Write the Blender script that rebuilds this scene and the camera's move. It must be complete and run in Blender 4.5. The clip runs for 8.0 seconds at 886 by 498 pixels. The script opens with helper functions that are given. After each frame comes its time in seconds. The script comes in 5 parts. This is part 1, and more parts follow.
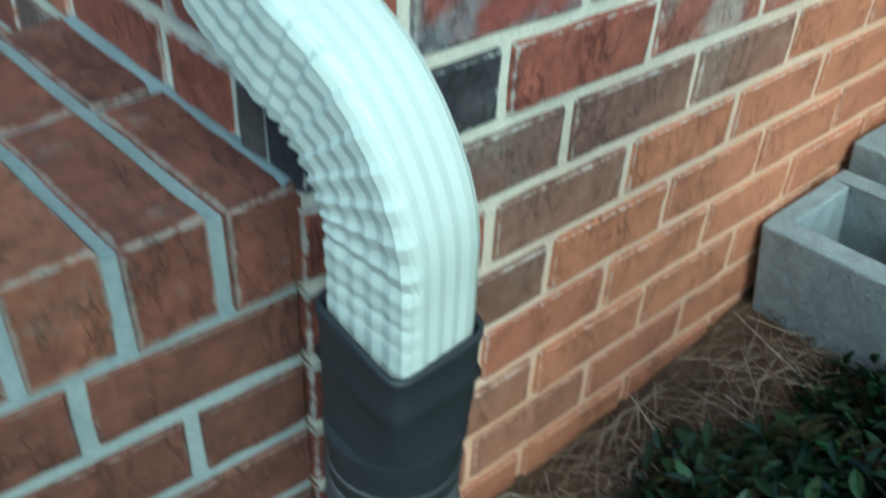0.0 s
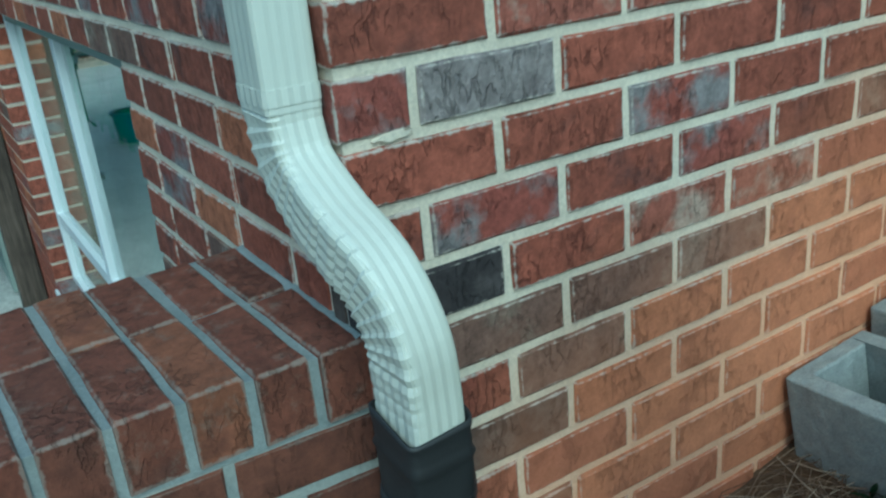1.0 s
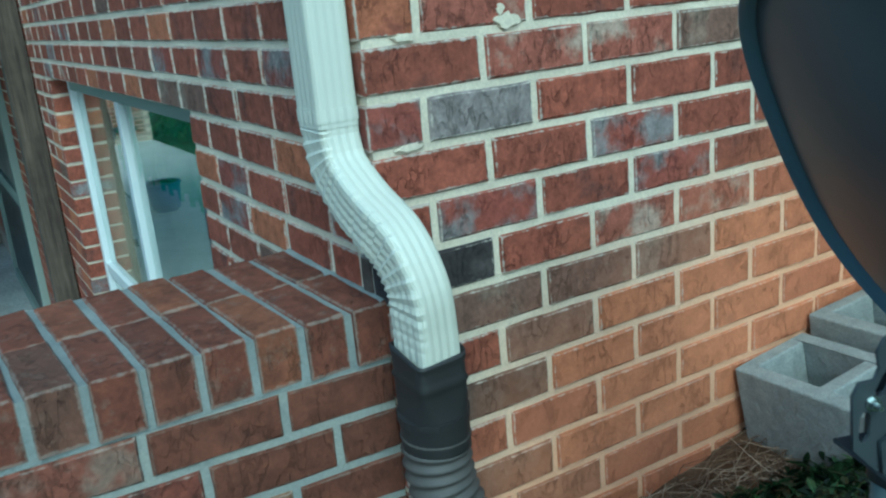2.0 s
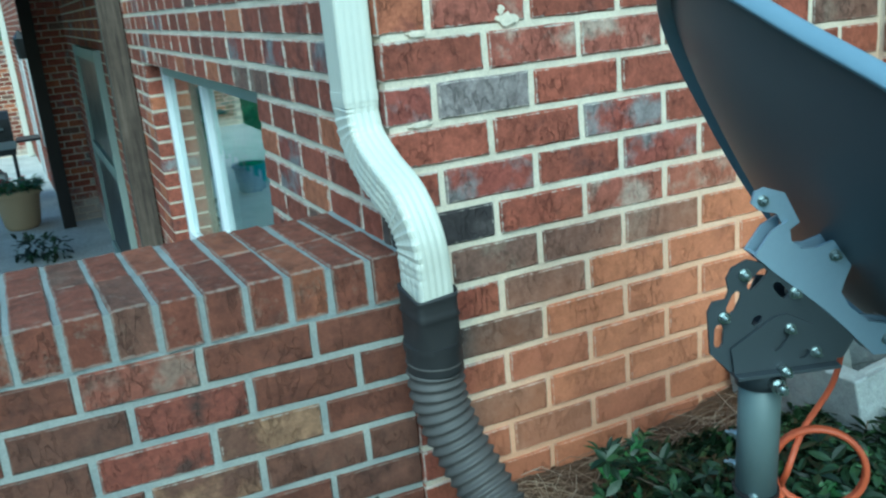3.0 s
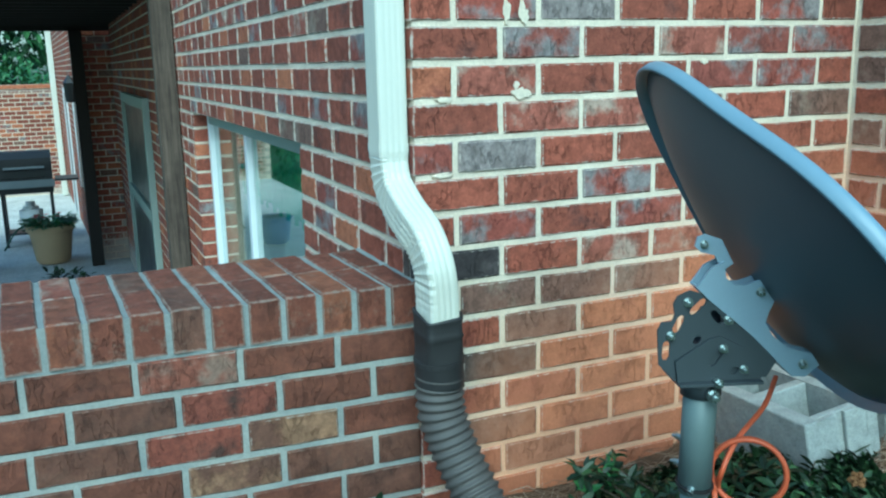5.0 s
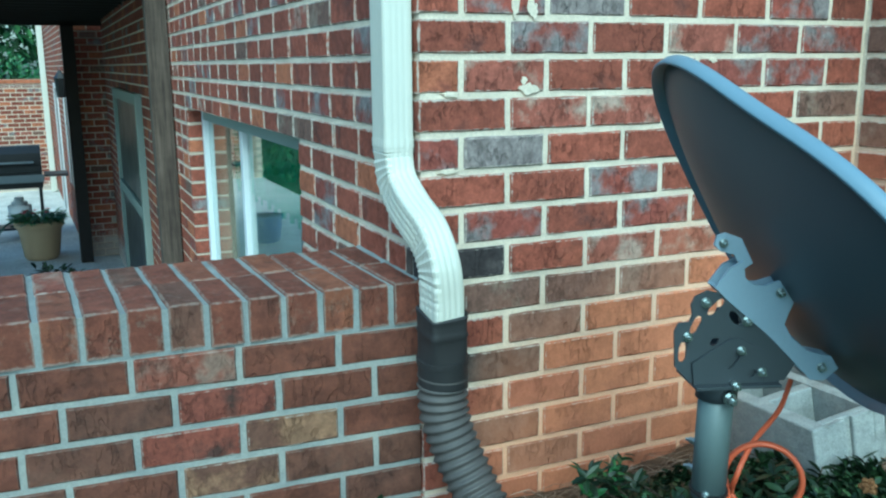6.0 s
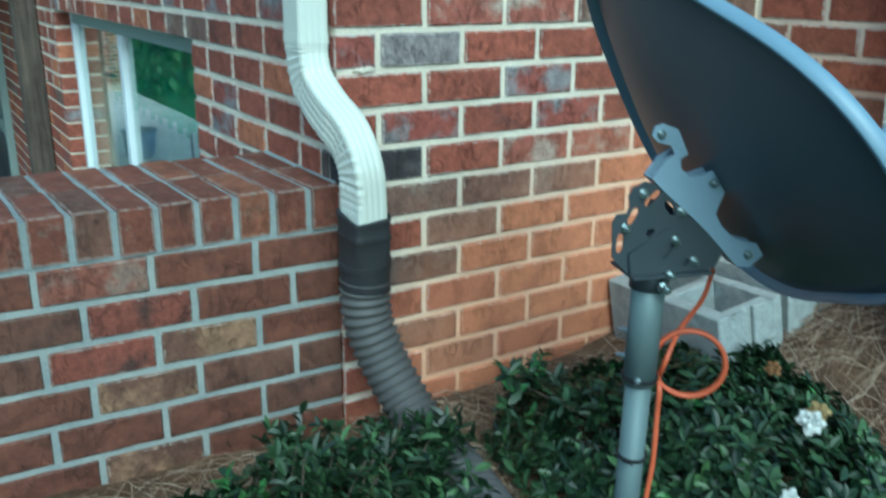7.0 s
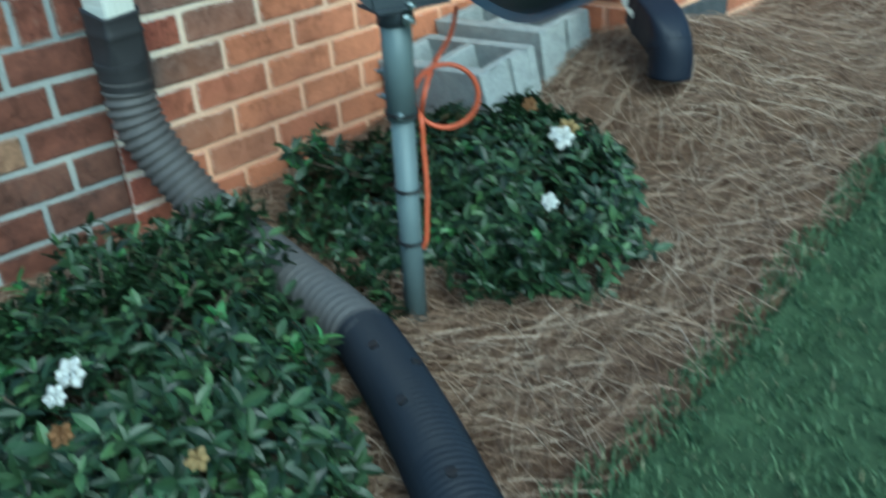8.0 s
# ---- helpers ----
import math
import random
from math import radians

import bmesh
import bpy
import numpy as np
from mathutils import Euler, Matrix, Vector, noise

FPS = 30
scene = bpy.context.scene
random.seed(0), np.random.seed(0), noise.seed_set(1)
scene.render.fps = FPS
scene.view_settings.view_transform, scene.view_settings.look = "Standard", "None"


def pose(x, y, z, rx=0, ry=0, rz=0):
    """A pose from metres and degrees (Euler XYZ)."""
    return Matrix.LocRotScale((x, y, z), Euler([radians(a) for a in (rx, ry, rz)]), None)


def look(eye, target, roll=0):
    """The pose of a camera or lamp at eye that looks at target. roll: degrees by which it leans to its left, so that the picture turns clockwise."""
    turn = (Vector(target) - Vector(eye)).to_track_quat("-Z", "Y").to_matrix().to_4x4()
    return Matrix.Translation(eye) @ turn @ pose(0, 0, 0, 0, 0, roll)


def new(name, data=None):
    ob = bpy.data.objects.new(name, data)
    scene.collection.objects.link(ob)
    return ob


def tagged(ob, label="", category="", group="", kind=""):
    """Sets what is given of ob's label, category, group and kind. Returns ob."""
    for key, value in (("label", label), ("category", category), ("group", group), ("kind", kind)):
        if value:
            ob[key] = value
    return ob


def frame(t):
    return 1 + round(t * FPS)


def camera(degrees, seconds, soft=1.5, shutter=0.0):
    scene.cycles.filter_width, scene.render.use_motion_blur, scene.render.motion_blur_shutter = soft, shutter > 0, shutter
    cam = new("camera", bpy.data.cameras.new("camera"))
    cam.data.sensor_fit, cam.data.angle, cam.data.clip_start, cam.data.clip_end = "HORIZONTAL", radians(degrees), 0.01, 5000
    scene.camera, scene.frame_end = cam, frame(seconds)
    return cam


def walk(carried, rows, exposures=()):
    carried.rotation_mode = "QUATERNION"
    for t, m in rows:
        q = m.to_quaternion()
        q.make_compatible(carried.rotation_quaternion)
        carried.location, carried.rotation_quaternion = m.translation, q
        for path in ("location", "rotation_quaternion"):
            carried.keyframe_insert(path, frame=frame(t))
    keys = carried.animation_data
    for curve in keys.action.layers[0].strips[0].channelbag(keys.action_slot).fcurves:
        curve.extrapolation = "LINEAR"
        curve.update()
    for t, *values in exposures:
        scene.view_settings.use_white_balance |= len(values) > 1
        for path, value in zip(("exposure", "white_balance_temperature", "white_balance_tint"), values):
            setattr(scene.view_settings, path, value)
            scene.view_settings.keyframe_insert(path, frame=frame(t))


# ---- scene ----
cam = camera(53.7, 8.0, soft=2.2, shutter=0.32)
PATH = [
    (0, (0.460, -0.318, 0.891), (-0.719, 0.794, -0.282), 3.2),
    (0.2, (0.500, -0.341, 0.927), (-0.812, 0.738, -0.106), -2.4),
    (0.5, (0.607, -0.360, 0.973), (-0.818, 0.662, 0.011), -4.8),
    (1, (0.821, -0.406, 1.012), (-0.774, 0.548, 0.272), -5.5),
    (1.2, (0.890, -0.423, 1.017), (-0.715, 0.550, 0.322), -5.6),
    (2.3, (1.237, -0.606, 0.992), (-0.439, 0.343, 0.454), -5.0),
    (2.5, (1.314, -0.599, 1.000), (-0.372, 0.319, 0.438), -3.9),
    (3, (1.440, -0.595, 1.011), (-0.306, 0.195, 0.440), -5.2),
    (3.5, (1.502, -0.626, 1.014), (-0.294, 0.117, 0.541), -3.6),
    (4, (1.629, -0.696, 0.999), (-0.129, 0.145, 0.550), -1.5),
    (4.5, (1.703, -0.705, 1.016), (-0.089, 0.078, 0.595), -1.5),
    (6, (1.654, -0.720, 0.998), (-0.131, 0.082, 0.585), -0.4),
    (6.5, (1.612, -0.770, 0.986), (-0.097, 0.153, 0.511), -0.2),
    (7, (1.593, -0.785, 0.964), (-0.018, 0.237, 0.364), 0.5),
    (7.3, (1.597, -0.786, 0.932), (0.089, 0.302, 0.225), -0.4),
    (7.5, (1.616, -0.793, 0.921), (0.155, 0.337, 0.152), -1.6),
    (7.8, (1.670, -0.797, 0.888), (0.337, 0.392, 0.014), -3.9),
    (8, (1.728, -0.821, 0.846), (0.487, 0.438, -0.088), -4.3),
]
walk(cam, [(t, look(eye, target, roll)) for t, eye, target, roll in PATH], [
    (0.0, 0.56, 4720, -25), (0.2, 0.12, 4720, -25), (0.5, -0.09, 4720, -25), (1.0, 0.05, 4720, -25), (2.5, 0.42, 4720, -25), (3.0, 0.63, 4720, -25), (4.5, 0.73, 4720, -25), (6.0, 0.70, 4720, -25),
    (7.0, 0.62, 4770, -23), (8.0, 0.68, 4800, -21)])

# ---- light: open shade under an evening sky ----
SUN_EL, SUN_ROT = 43.0, 113.0
world = bpy.data.worlds.new("world")
scene.world = world
world.use_nodes = True
wn, wl = world.node_tree.nodes, world.node_tree.links
sky = wn.new("ShaderNodeTexSky")
sky.sky_type = "NISHITA"
sky.sun_disc = False
sky.sun_elevation, sky.sun_rotation = radians(SUN_EL), radians(SUN_ROT)
sky.air_density, sky.dust_density, sky.ozone_density = 1.0, 2.5, 1.0
wn["Background"].inputs["Strength"].default_value = 0.15
wl.new(sky.outputs["Color"], wn["Background"].inputs["Color"])
sun_data = bpy.data.lights.new("sun", "SUN")
sun_data.energy, sun_data.angle, sun_data.color = 1.35, radians(35), (1.0, 0.96, 0.90)
sun = new("sun", sun_data)
sun.matrix_world = look((7, -3, 7.2), (0, 0, 0))


# ---- materials ----
def nodes_of(name):
    m = bpy.data.materials.new(name)
    m.use_nodes = True
    return m, m.node_tree.nodes, m.node_tree.links, m.node_tree.nodes["Principled BSDF"]


def noise_node(n, l, coord, scale, detail=4.0, rough=0.6, stretch=None):
    t = n.new("ShaderNodeTexNoise")
    t.inputs["Scale"].default_value, t.inputs["Detail"].default_value, t.inputs["Roughness"].default_value = scale, detail, rough
    if stretch:
        mp = n.new("ShaderNodeMapping")
        mp.inputs["Scale"].default_value = stretch
        l.new(coord, mp.inputs["Vector"])
        coord = mp.outputs["Vector"]
    l.new(coord, t.inputs["Vector"])
    return t.outputs["Fac"]


def ramp_node(n, l, fac, stops):
    r = n.new("ShaderNodeValToRGB")
    e = r.color_ramp.elements
    while len(e) < len(stops):
        e.new(0.5)
    for el, (p, c) in zip(e, stops):
        el.position, el.color = p, (*c, 1) if len(c) == 3 else c
    l.new(fac, r.inputs["Fac"])
    return r.outputs["Color"]


def mix_node(n, l, fac, a, b, blend="MIX"):
    m = n.new("ShaderNodeMix")
    m.data_type, m.blend_type = "RGBA", blend
    for sock, v in ((m.inputs["Factor"], fac), (m.inputs["A"], a), (m.inputs["B"], b)):
        if isinstance(v, (int, float)):
            sock.default_value = v
        elif isinstance(v, tuple):
            sock.default_value = (*v, 1)
        else:
            l.new(v, sock)
    return m.outputs["Result"]


def math_node(n, l, op, a, b=0.0, clamp=False):
    m = n.new("ShaderNodeMath")
    m.operation, m.use_clamp = op, clamp
    for sock, v in ((m.inputs[0], a), (m.inputs[1], b)):
        if isinstance(v, (int, float)):
            sock.default_value = v
        else:
            l.new(v, sock)
    return m.outputs["Value"]


def bump_node(n, l, bsdf, height, strength, dist=0.004):
    b = n.new("ShaderNodeBump")
    b.inputs["Strength"].default_value, b.inputs["Distance"].default_value = strength, dist
    l.new(height, b.inputs["Height"])
    l.new(b.outputs["Normal"], bsdf.inputs["Normal"])


def place_of(n):
    return n.new("ShaderNodeNewGeometry").outputs["Position"]


def clay_splash(n, l, pos):
    """Red clay thrown up by rain: high on the inner corner, low by the pipe, ragged edge."""
    sep = n.new("ShaderNodeSeparateXYZ")
    l.new(pos, sep.inputs[0])
    y = math_node(n, l, "MINIMUM", math_node(n, l, "MAXIMUM", math_node(n, l, "SUBTRACT", sep.outputs["Y"], 0.12), -0.35), 1.0)
    beside = math_node(n, l, "MULTIPLY", math_node(n, l, "MAXIMUM", y, 0.0), 0.42)
    top = math_node(n, l, "ADD", math_node(n, l, "ADD", beside, math_node(n, l, "MULTIPLY", math_node(n, l, "MINIMUM", y, 0.0), 3.0)), 0.33)
    wob = math_node(n, l, "MULTIPLY", math_node(n, l, "SUBTRACT", noise_node(n, l, pos, 5.0, 5), 0.5), 0.30)
    d = math_node(n, l, "SUBTRACT", math_node(n, l, "ADD", top, wob), sep.outputs["Z"])
    bed = math_node(n, l, "GREATER_THAN", sep.outputs["X"], -0.30)
    return math_node(n, l, "MULTIPLY", math_node(n, l, "ADD", math_node(n, l, "MULTIPLY", d, 2.4), 0.40, True), math_node(n, l, "MULTIPLY", bed, 0.82))


def brick_mat(name, low, high, smear, amount, rough=0.85, grime=0.0, bloom=0.67):
    m, n, l, p = nodes_of(name)
    info = n.new("ShaderNodeObjectInfo")
    rnd = info.outputs["Random"]
    pos = place_of(n)
    base = mix_node(n, l, rnd, low, high)
    blot = noise_node(n, l, pos, 9.0, 6, 0.6)
    spot = ramp_node(n, l, blot, [(max(0.02, 0.62 - amount), (0, 0, 0)), (min(0.98, 0.74 - amount), (1, 1, 1))])
    col = mix_node(n, l, spot, base, smear)
    fine = noise_node(n, l, pos, 140.0, 6, 0.7)
    col = mix_node(n, l, 0.8, col, ramp_node(n, l, fine, [(0.25, (0.62, 0.62, 0.62)), (0.7, (1.25, 1.25, 1.25))]), "MULTIPLY")
    cloud = noise_node(n, l, pos, 38.0, 4, 0.6)
    col = mix_node(n, l, 0.85, col, ramp_node(n, l, cloud, [(0.3, (0.66, 0.64, 0.63)), (0.7, (1.24, 1.22, 1.20))]), "MULTIPLY")
    # drag marks of the wire-cut face: thin wriggling cracks in patches
    crease = noise_node(n, l, pos, 46.0, 5, 0.62, (1.0, 1.0, 0.42))
    away = math_node(n, l, "ABSOLUTE", math_node(n, l, "SUBTRACT", crease, 0.5))
    patch = ramp_node(n, l, noise_node(n, l, pos, 12.0, 3), [(0.42, (1, 1, 1)), (0.58, (0, 0, 0))])
    cut = math_node(n, l, "ADD", math_node(n, l, "MULTIPLY", away, 22.0), patch, True)
    col = mix_node(n, l, 0.34, col, cut, "MULTIPLY")
    # lime bloom, and mortar smeared over the arrises
    lime = ramp_node(n, l, noise_node(n, l, pos, 22.0, 7, 0.75), [(bloom, (0, 0, 0)), (bloom + 0.10, (0.5, 0.5, 0.5))])
    col = mix_node(n, l, lime, col, (0.42, 0.36, 0.29))
    sep = n.new("ShaderNodeSeparateXYZ")
    l.new(n.new("ShaderNodeTexCoord").outputs["Generated"], sep.inputs[0])
    ex = math_node(n, l, "MULTIPLY", math_node(n, l, "MINIMUM", sep.outputs["X"], math_node(n, l, "SUBTRACT", 1.0, sep.outputs["X"])), 0.19)
    ez = math_node(n, l, "MULTIPLY", math_node(n, l, "MINIMUM", sep.outputs["Z"], math_node(n, l, "SUBTRACT", 1.0, sep.outputs["Z"])), BH)
    rag = math_node(n, l, "MULTIPLY", noise_node(n, l, pos, 60.0, 5, 0.7), 0.0140)
    ey = math_node(n, l, "MULTIPLY", math_node(n, l, "MINIMUM", sep.outputs["Y"], math_node(n, l, "SUBTRACT", 1.0, sep.outputs["Y"])), 0.08)
    # distance to the nearest arris: the middle one of the three
    arris = math_node(n, l, "MAXIMUM", math_node(n, l, "MINIMUM", ex, ez), math_node(n, l, "MINIMUM", math_node(n, l, "MAXIMUM", ex, ez), ey))
    edge = math_node(n, l, "SUBTRACT", rag, arris)
    smudge = math_node(n, l, "MULTIPLY", math_node(n, l, "ADD", math_node(n, l, "MULTIPLY", edge, 420.0), -0.9, True), 0.8)
    col = mix_node(n, l, smudge, col, (0.52, 0.48, 0.42))
    if grime:
        dirt = ramp_node(n, l, noise_node(n, l, pos, 19.0, 7, 0.72), [(0.30, (0, 0, 0)), (0.72, (1, 1, 1))])
        col = mix_node(n, l, grime, col, mix_node(n, l, dirt, (0.050, 0.024, 0.017), (0.150, 0.062, 0.038)))
    clay = clay_splash(n, l, pos)
    dusty = mix_node(n, l, 0.64, col, mix_node(n, l, fine, (0.55, 0.198, 0.092), (0.70, 0.300, 0.152)))
    col = mix_node(n, l, clay, col, dusty)
    l.new(col, p.inputs["Base Color"])
    p.inputs["Roughness"].default_value = rough
    p.inputs["Specular IOR Level"].default_value = 0.3
    hgt = mix_node(n, l, 0.5, fine, cut)
    bump_node(n, l, p, hgt, 0.9, 0.0042)
    return m


COURSE, BED0, JOINT = 0.0794, 0.775, 0.0128
BH = COURSE - JOINT
BRICK = {}
for grime, mark, word in ((0.0, "", ""), (0.82, "~", "_weathered"), (0.66, "^", "_coping")):
    for key, kind, low, high, smear, amount in (
            ("r", "brick_red", (0.30, 0.094, 0.060), (0.20, 0.066, 0.044), (0.15, 0.060, 0.047), 0.06),
            ("o", "brick_orange", (0.42, 0.160, 0.082), (0.34, 0.122, 0.068), (0.22, 0.075, 0.052), 0.05),
            ("g", "brick_grey", (0.27, 0.078, 0.058), (0.22, 0.072, 0.057), (0.235, 0.215, 0.215), 0.15),
            ("G", "brick_grey_full", (0.25, 0.225, 0.22), (0.27, 0.235, 0.225), (0.15, 0.125, 0.13), 0.10),
            ("D", "brick_umber", (0.118, 0.094, 0.080), (0.096, 0.076, 0.066), (0.060, 0.046, 0.040), 0.12),
            ("k", "brick_charcoal", (0.040, 0.037, 0.041), (0.048, 0.042, 0.043), (0.085, 0.075, 0.075), 0.08),
            ("d", "brick_brown", (0.19, 0.112, 0.085), (0.16, 0.097, 0.078), (0.25, 0.19, 0.15), 0.08),
            ("t", "brick_tan", (0.38, 0.245, 0.145), (0.31, 0.190, 0.110), (0.13, 0.075, 0.055), 0.19),
            ("b", "brick_burnt", (0.28, 0.080, 0.056), (0.24, 0.072, 0.052), (0.035, 0.028, 0.028), 0.12),
            ("p", "brick_pale", (0.30, 0.104, 0.074), (0.27, 0.094, 0.068), (0.40, 0.31, 0.25), 0.13)):
        BRICK[key + mark] = brick_mat(kind + word, low, high, smear, amount, 0.85, grime * (0.55 if key in "tGb" else 0.7 if key == "p" else 1.0), 0.55 if mark == "^" else 0.67)


def mortar_mat(name, dark, light):
    m, n, l, p = nodes_of(name)
    pos = place_of(n)
    a = noise_node(n, l, pos, 9.0, 5)
    b = noise_node(n, l, pos, 180.0, 5, 0.7)
    col = ramp_node(n, l, a, [(0.3, dark), (0.7, light)])
    col = mix_node(n, l, 0.5, col, ramp_node(n, l, b, [(0.25, (0.55, 0.55, 0.55)), (0.65, (1.1, 1.1, 1.1))]), "MULTIPLY")
    clay = clay_splash(n, l, pos)
    col = mix_node(n, l, clay, col, mix_node(n, l, b, (0.70, 0.325, 0.165), (0.86, 0.49, 0.28)))
    l.new(col, p.inputs["Base Color"])
    p.inputs["Roughness"].default_value = 0.95
    bump_node(n, l, p, b, 0.7, 0.004)
    return m


def plain_mat(name, col, rough=0.5, metal=0.0, vary=0.25, scale=30.0, bump=0.15, second=None, spec=0.5):
    """Paint, metal or plastic with a soft two-scale variation."""
    m, n, l, p = nodes_of(name)
    pos = n.new("ShaderNodeTexCoord").outputs["Object"]
    big, small = noise_node(n, l, pos, scale * 0.2, 4), noise_node(n, l, pos, scale * 6, 4)
    dark = tuple(c * (1 - vary) for c in col)
    base = mix_node(n, l, big, second or dark, col)
    base = mix_node(n, l, math_node(n, l, "MULTIPLY", small, vary), base, tuple(c * 0.55 for c in col))
    l.new(base, p.inputs["Base Color"])
    l.new(math_node(n, l, "ADD", math_node(n, l, "MULTIPLY", big, 0.25), rough - 0.12, True), p.inputs["Roughness"])
    p.inputs["Metallic"].default_value = metal
    p.inputs["Specular IOR Level"].default_value = spec
    bump_node(n, l, p, small, bump, 0.002)
    return m


def island_mat(name, stops, rough=0.6, spec=0.4, trans=0.0):
    m, n, l, p = nodes_of(name)
    rnd = n.new("ShaderNodeNewGeometry").outputs["Random Per Island"]
    col = ramp_node(n, l, rnd, stops)
    pos = place_of(n)
    col = mix_node(n, l, 0.5, col, ramp_node(n, l, noise_node(n, l, pos, 60.0, 4), [(0.3, (0.6, 0.6, 0.6)), (0.7, (1.15, 1.15, 1.15))]), "MULTIPLY")
    l.new(col, p.inputs["Base Color"])
    p.inputs["Roughness"].default_value = rough
    p.inputs["Specular IOR Level"].default_value = spec
    if trans:
        p.inputs["Subsurface Weight"].default_value = trans
        p.inputs["Subsurface Radius"].default_value = (0.004, 0.006, 0.002)
    return m


def soil_mat(name, dark, light, scale=14.0, bump=1.0):
    m, n, l, p = nodes_of(name)
    pos = place_of(n)
    a, b = noise_node(n, l, pos, scale, 8, 0.7), noise_node(n, l, pos, scale * 12, 5, 0.7)
    c = noise_node(n, l, pos, 2.2, 4)
    col = ramp_node(n, l, a, [(0.3, dark), (0.72, light)])
    col = mix_node(n, l, 0.6, col, ramp_node(n, l, b, [(0.3, (0.45, 0.45, 0.45)), (0.7, (1.25, 1.25, 1.25))]), "MULTIPLY")
    col = mix_node(n, l, 0.4, col, ramp_node(n, l, c, [(0.35, (0.65, 0.65, 0.65)), (0.65, (1.15, 1.15, 1.15))]), "MULTIPLY")
    l.new(col, p.inputs["Base Color"])
    p.inputs["Roughness"].default_value = 0.97
    p.inputs["Specular IOR Level"].default_value = 0.15
    bump_node(n, l, p, a, bump, 0.02)
    return m


MORTAR = mortar_mat("mortar", (0.64, 0.565, 0.445), (0.79, 0.705, 0.565))
MORTAR_OLD = mortar_mat("weathered_mortar", (0.25, 0.275, 0.27), (0.39, 0.395, 0.355))
MORTAR_CAP = mortar_mat("coping_mortar", (0.20, 0.230, 0.230), (0.32, 0.345, 0.335))
CREAM = plain_mat("cream_enamel", (0.66, 0.665, 0.59), 0.38, 0.0, 0.10, 14.0, 0.08, (0.59, 0.595, 0.52))
BLACK_RUBBER = plain_mat("black_plastic", (0.028, 0.028, 0.030), 0.55, 0.0, 0.3, 40.0, 0.2)
BLUE_RUBBER = plain_mat("blue_black_plastic", (0.010, 0.014, 0.026), 0.55, 0.0, 0.3, 40.0, 0.2, None, 0.3)
PIPE_GREY = plain_mat("dusty_grey_pipe", (0.058, 0.060, 0.064), 0.6, 0.0, 0.3, 12.0, 0.25, (0.105, 0.092, 0.082))
PIPE_BLACK = plain_mat("black_corrugated", (0.012, 0.015, 0.022), 0.5, 0.0, 0.3, 20.0, 0.2, None, 0.35)
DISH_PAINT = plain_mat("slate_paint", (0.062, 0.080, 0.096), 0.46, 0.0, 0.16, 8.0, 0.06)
# slate paint turned paler and bluer: the rim's sky light is in the colour
RIM_SKYLIT = plain_mat("rim_skylit", (0.20, 0.29, 0.37), 0.42, 0.0, 0.12, 12.0, 0.08)
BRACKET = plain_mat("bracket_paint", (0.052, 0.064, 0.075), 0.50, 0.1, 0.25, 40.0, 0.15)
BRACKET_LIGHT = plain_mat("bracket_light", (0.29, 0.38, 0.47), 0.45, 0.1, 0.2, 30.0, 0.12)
GALV = plain_mat("galvanised", (0.15, 0.195, 0.20), 0.52, 0.15, 0.25, 30.0, 0.15, (0.105, 0.138, 0.138))
ZINC = plain_mat("zinc_bolt", (0.40, 0.45, 0.46), 0.28, 0.9, 0.2, 60.0, 0.1)
BLACK_TIE = plain_mat("black_nylon", (0.018, 0.018, 0.02), 0.5)
ORANGE = plain_mat("orange_jacket", (0.56, 0.115, 0.045), 0.5, 0.0, 0.2, 30.0, 0.1)
CONCRETE = soil_mat("concrete_block", (0.30, 0.32, 0.31), (0.46, 0.48, 0.46), 30.0, 0.6)
PATIO = soil_mat("patio_concrete", (0.60, 0.61, 0.58), (0.74, 0.75, 0.72), 3.0, 0.1)
SOIL = soil_mat("straw_bed_soil", (0.060, 0.034, 0.020), (0.19, 0.115, 0.068), 16.0, 1.0)
LAWN = soil_mat("lawn_soil", (0.036, 0.060, 0.030), (0.082, 0.128, 0.060), 18.0, 0.8)
FOUND = soil_mat("dark_foundation", (0.045, 0.047, 0.050), (0.11, 0.115, 0.115), 20.0, 0.6)
STRAW = island_mat("pine_straw", [(0.0, (0.070, 0.042, 0.027)), (0.35, (0.165, 0.100, 0.064)), (0.75, (0.30, 0.205, 0.135)), (1.0, (0.52, 0.41, 0.31))], 0.75, 0.3)
GRASS = island_mat("grass_blades", [(0.0, (0.046, 0.084, 0.040)), (0.6, (0.088, 0.146, 0.068)), (0.93, (0.130, 0.200, 0.098)), (1.0, (0.25, 0.22, 0.13))], 0.6, 0.3)
LEAF = island_mat("gardenia_leaf", [(0.0, (0.008, 0.017, 0.008)), (0.5, (0.021, 0.041, 0.017)), (0.88, (0.042, 0.078, 0.031)), (1.0, (0.085, 0.150, 0.054))], 0.40, 0.35)
FRESH = island_mat("fresh_leaf", [(0.0, (0.045, 0.13, 0.040)), (1.0, (0.085, 0.20, 0.055))], 0.4, 0.5)
TREE_LEAF = island_mat("tree_leaf", [(0.0, (0.010, 0.030, 0.010)), (0.6, (0.030, 0.080, 0.022)), (1.0, (0.07, 0.16, 0.04))], 0.6, 0.3)
STEM = plain_mat("twig_bark", (0.10, 0.075, 0.05), 0.85)
PETAL = plain_mat("white_petal", (0.92, 0.92, 0.88), 0.6, 0.0, 0.04)
PETAL_OLD = plain_mat("faded_petal", (0.62, 0.45, 0.20), 0.7, 0.0, 0.25)
PETAL_BROWN = plain_mat("withered_petal", (0.42, 0.22, 0.09), 0.8, 0.0, 0.3)
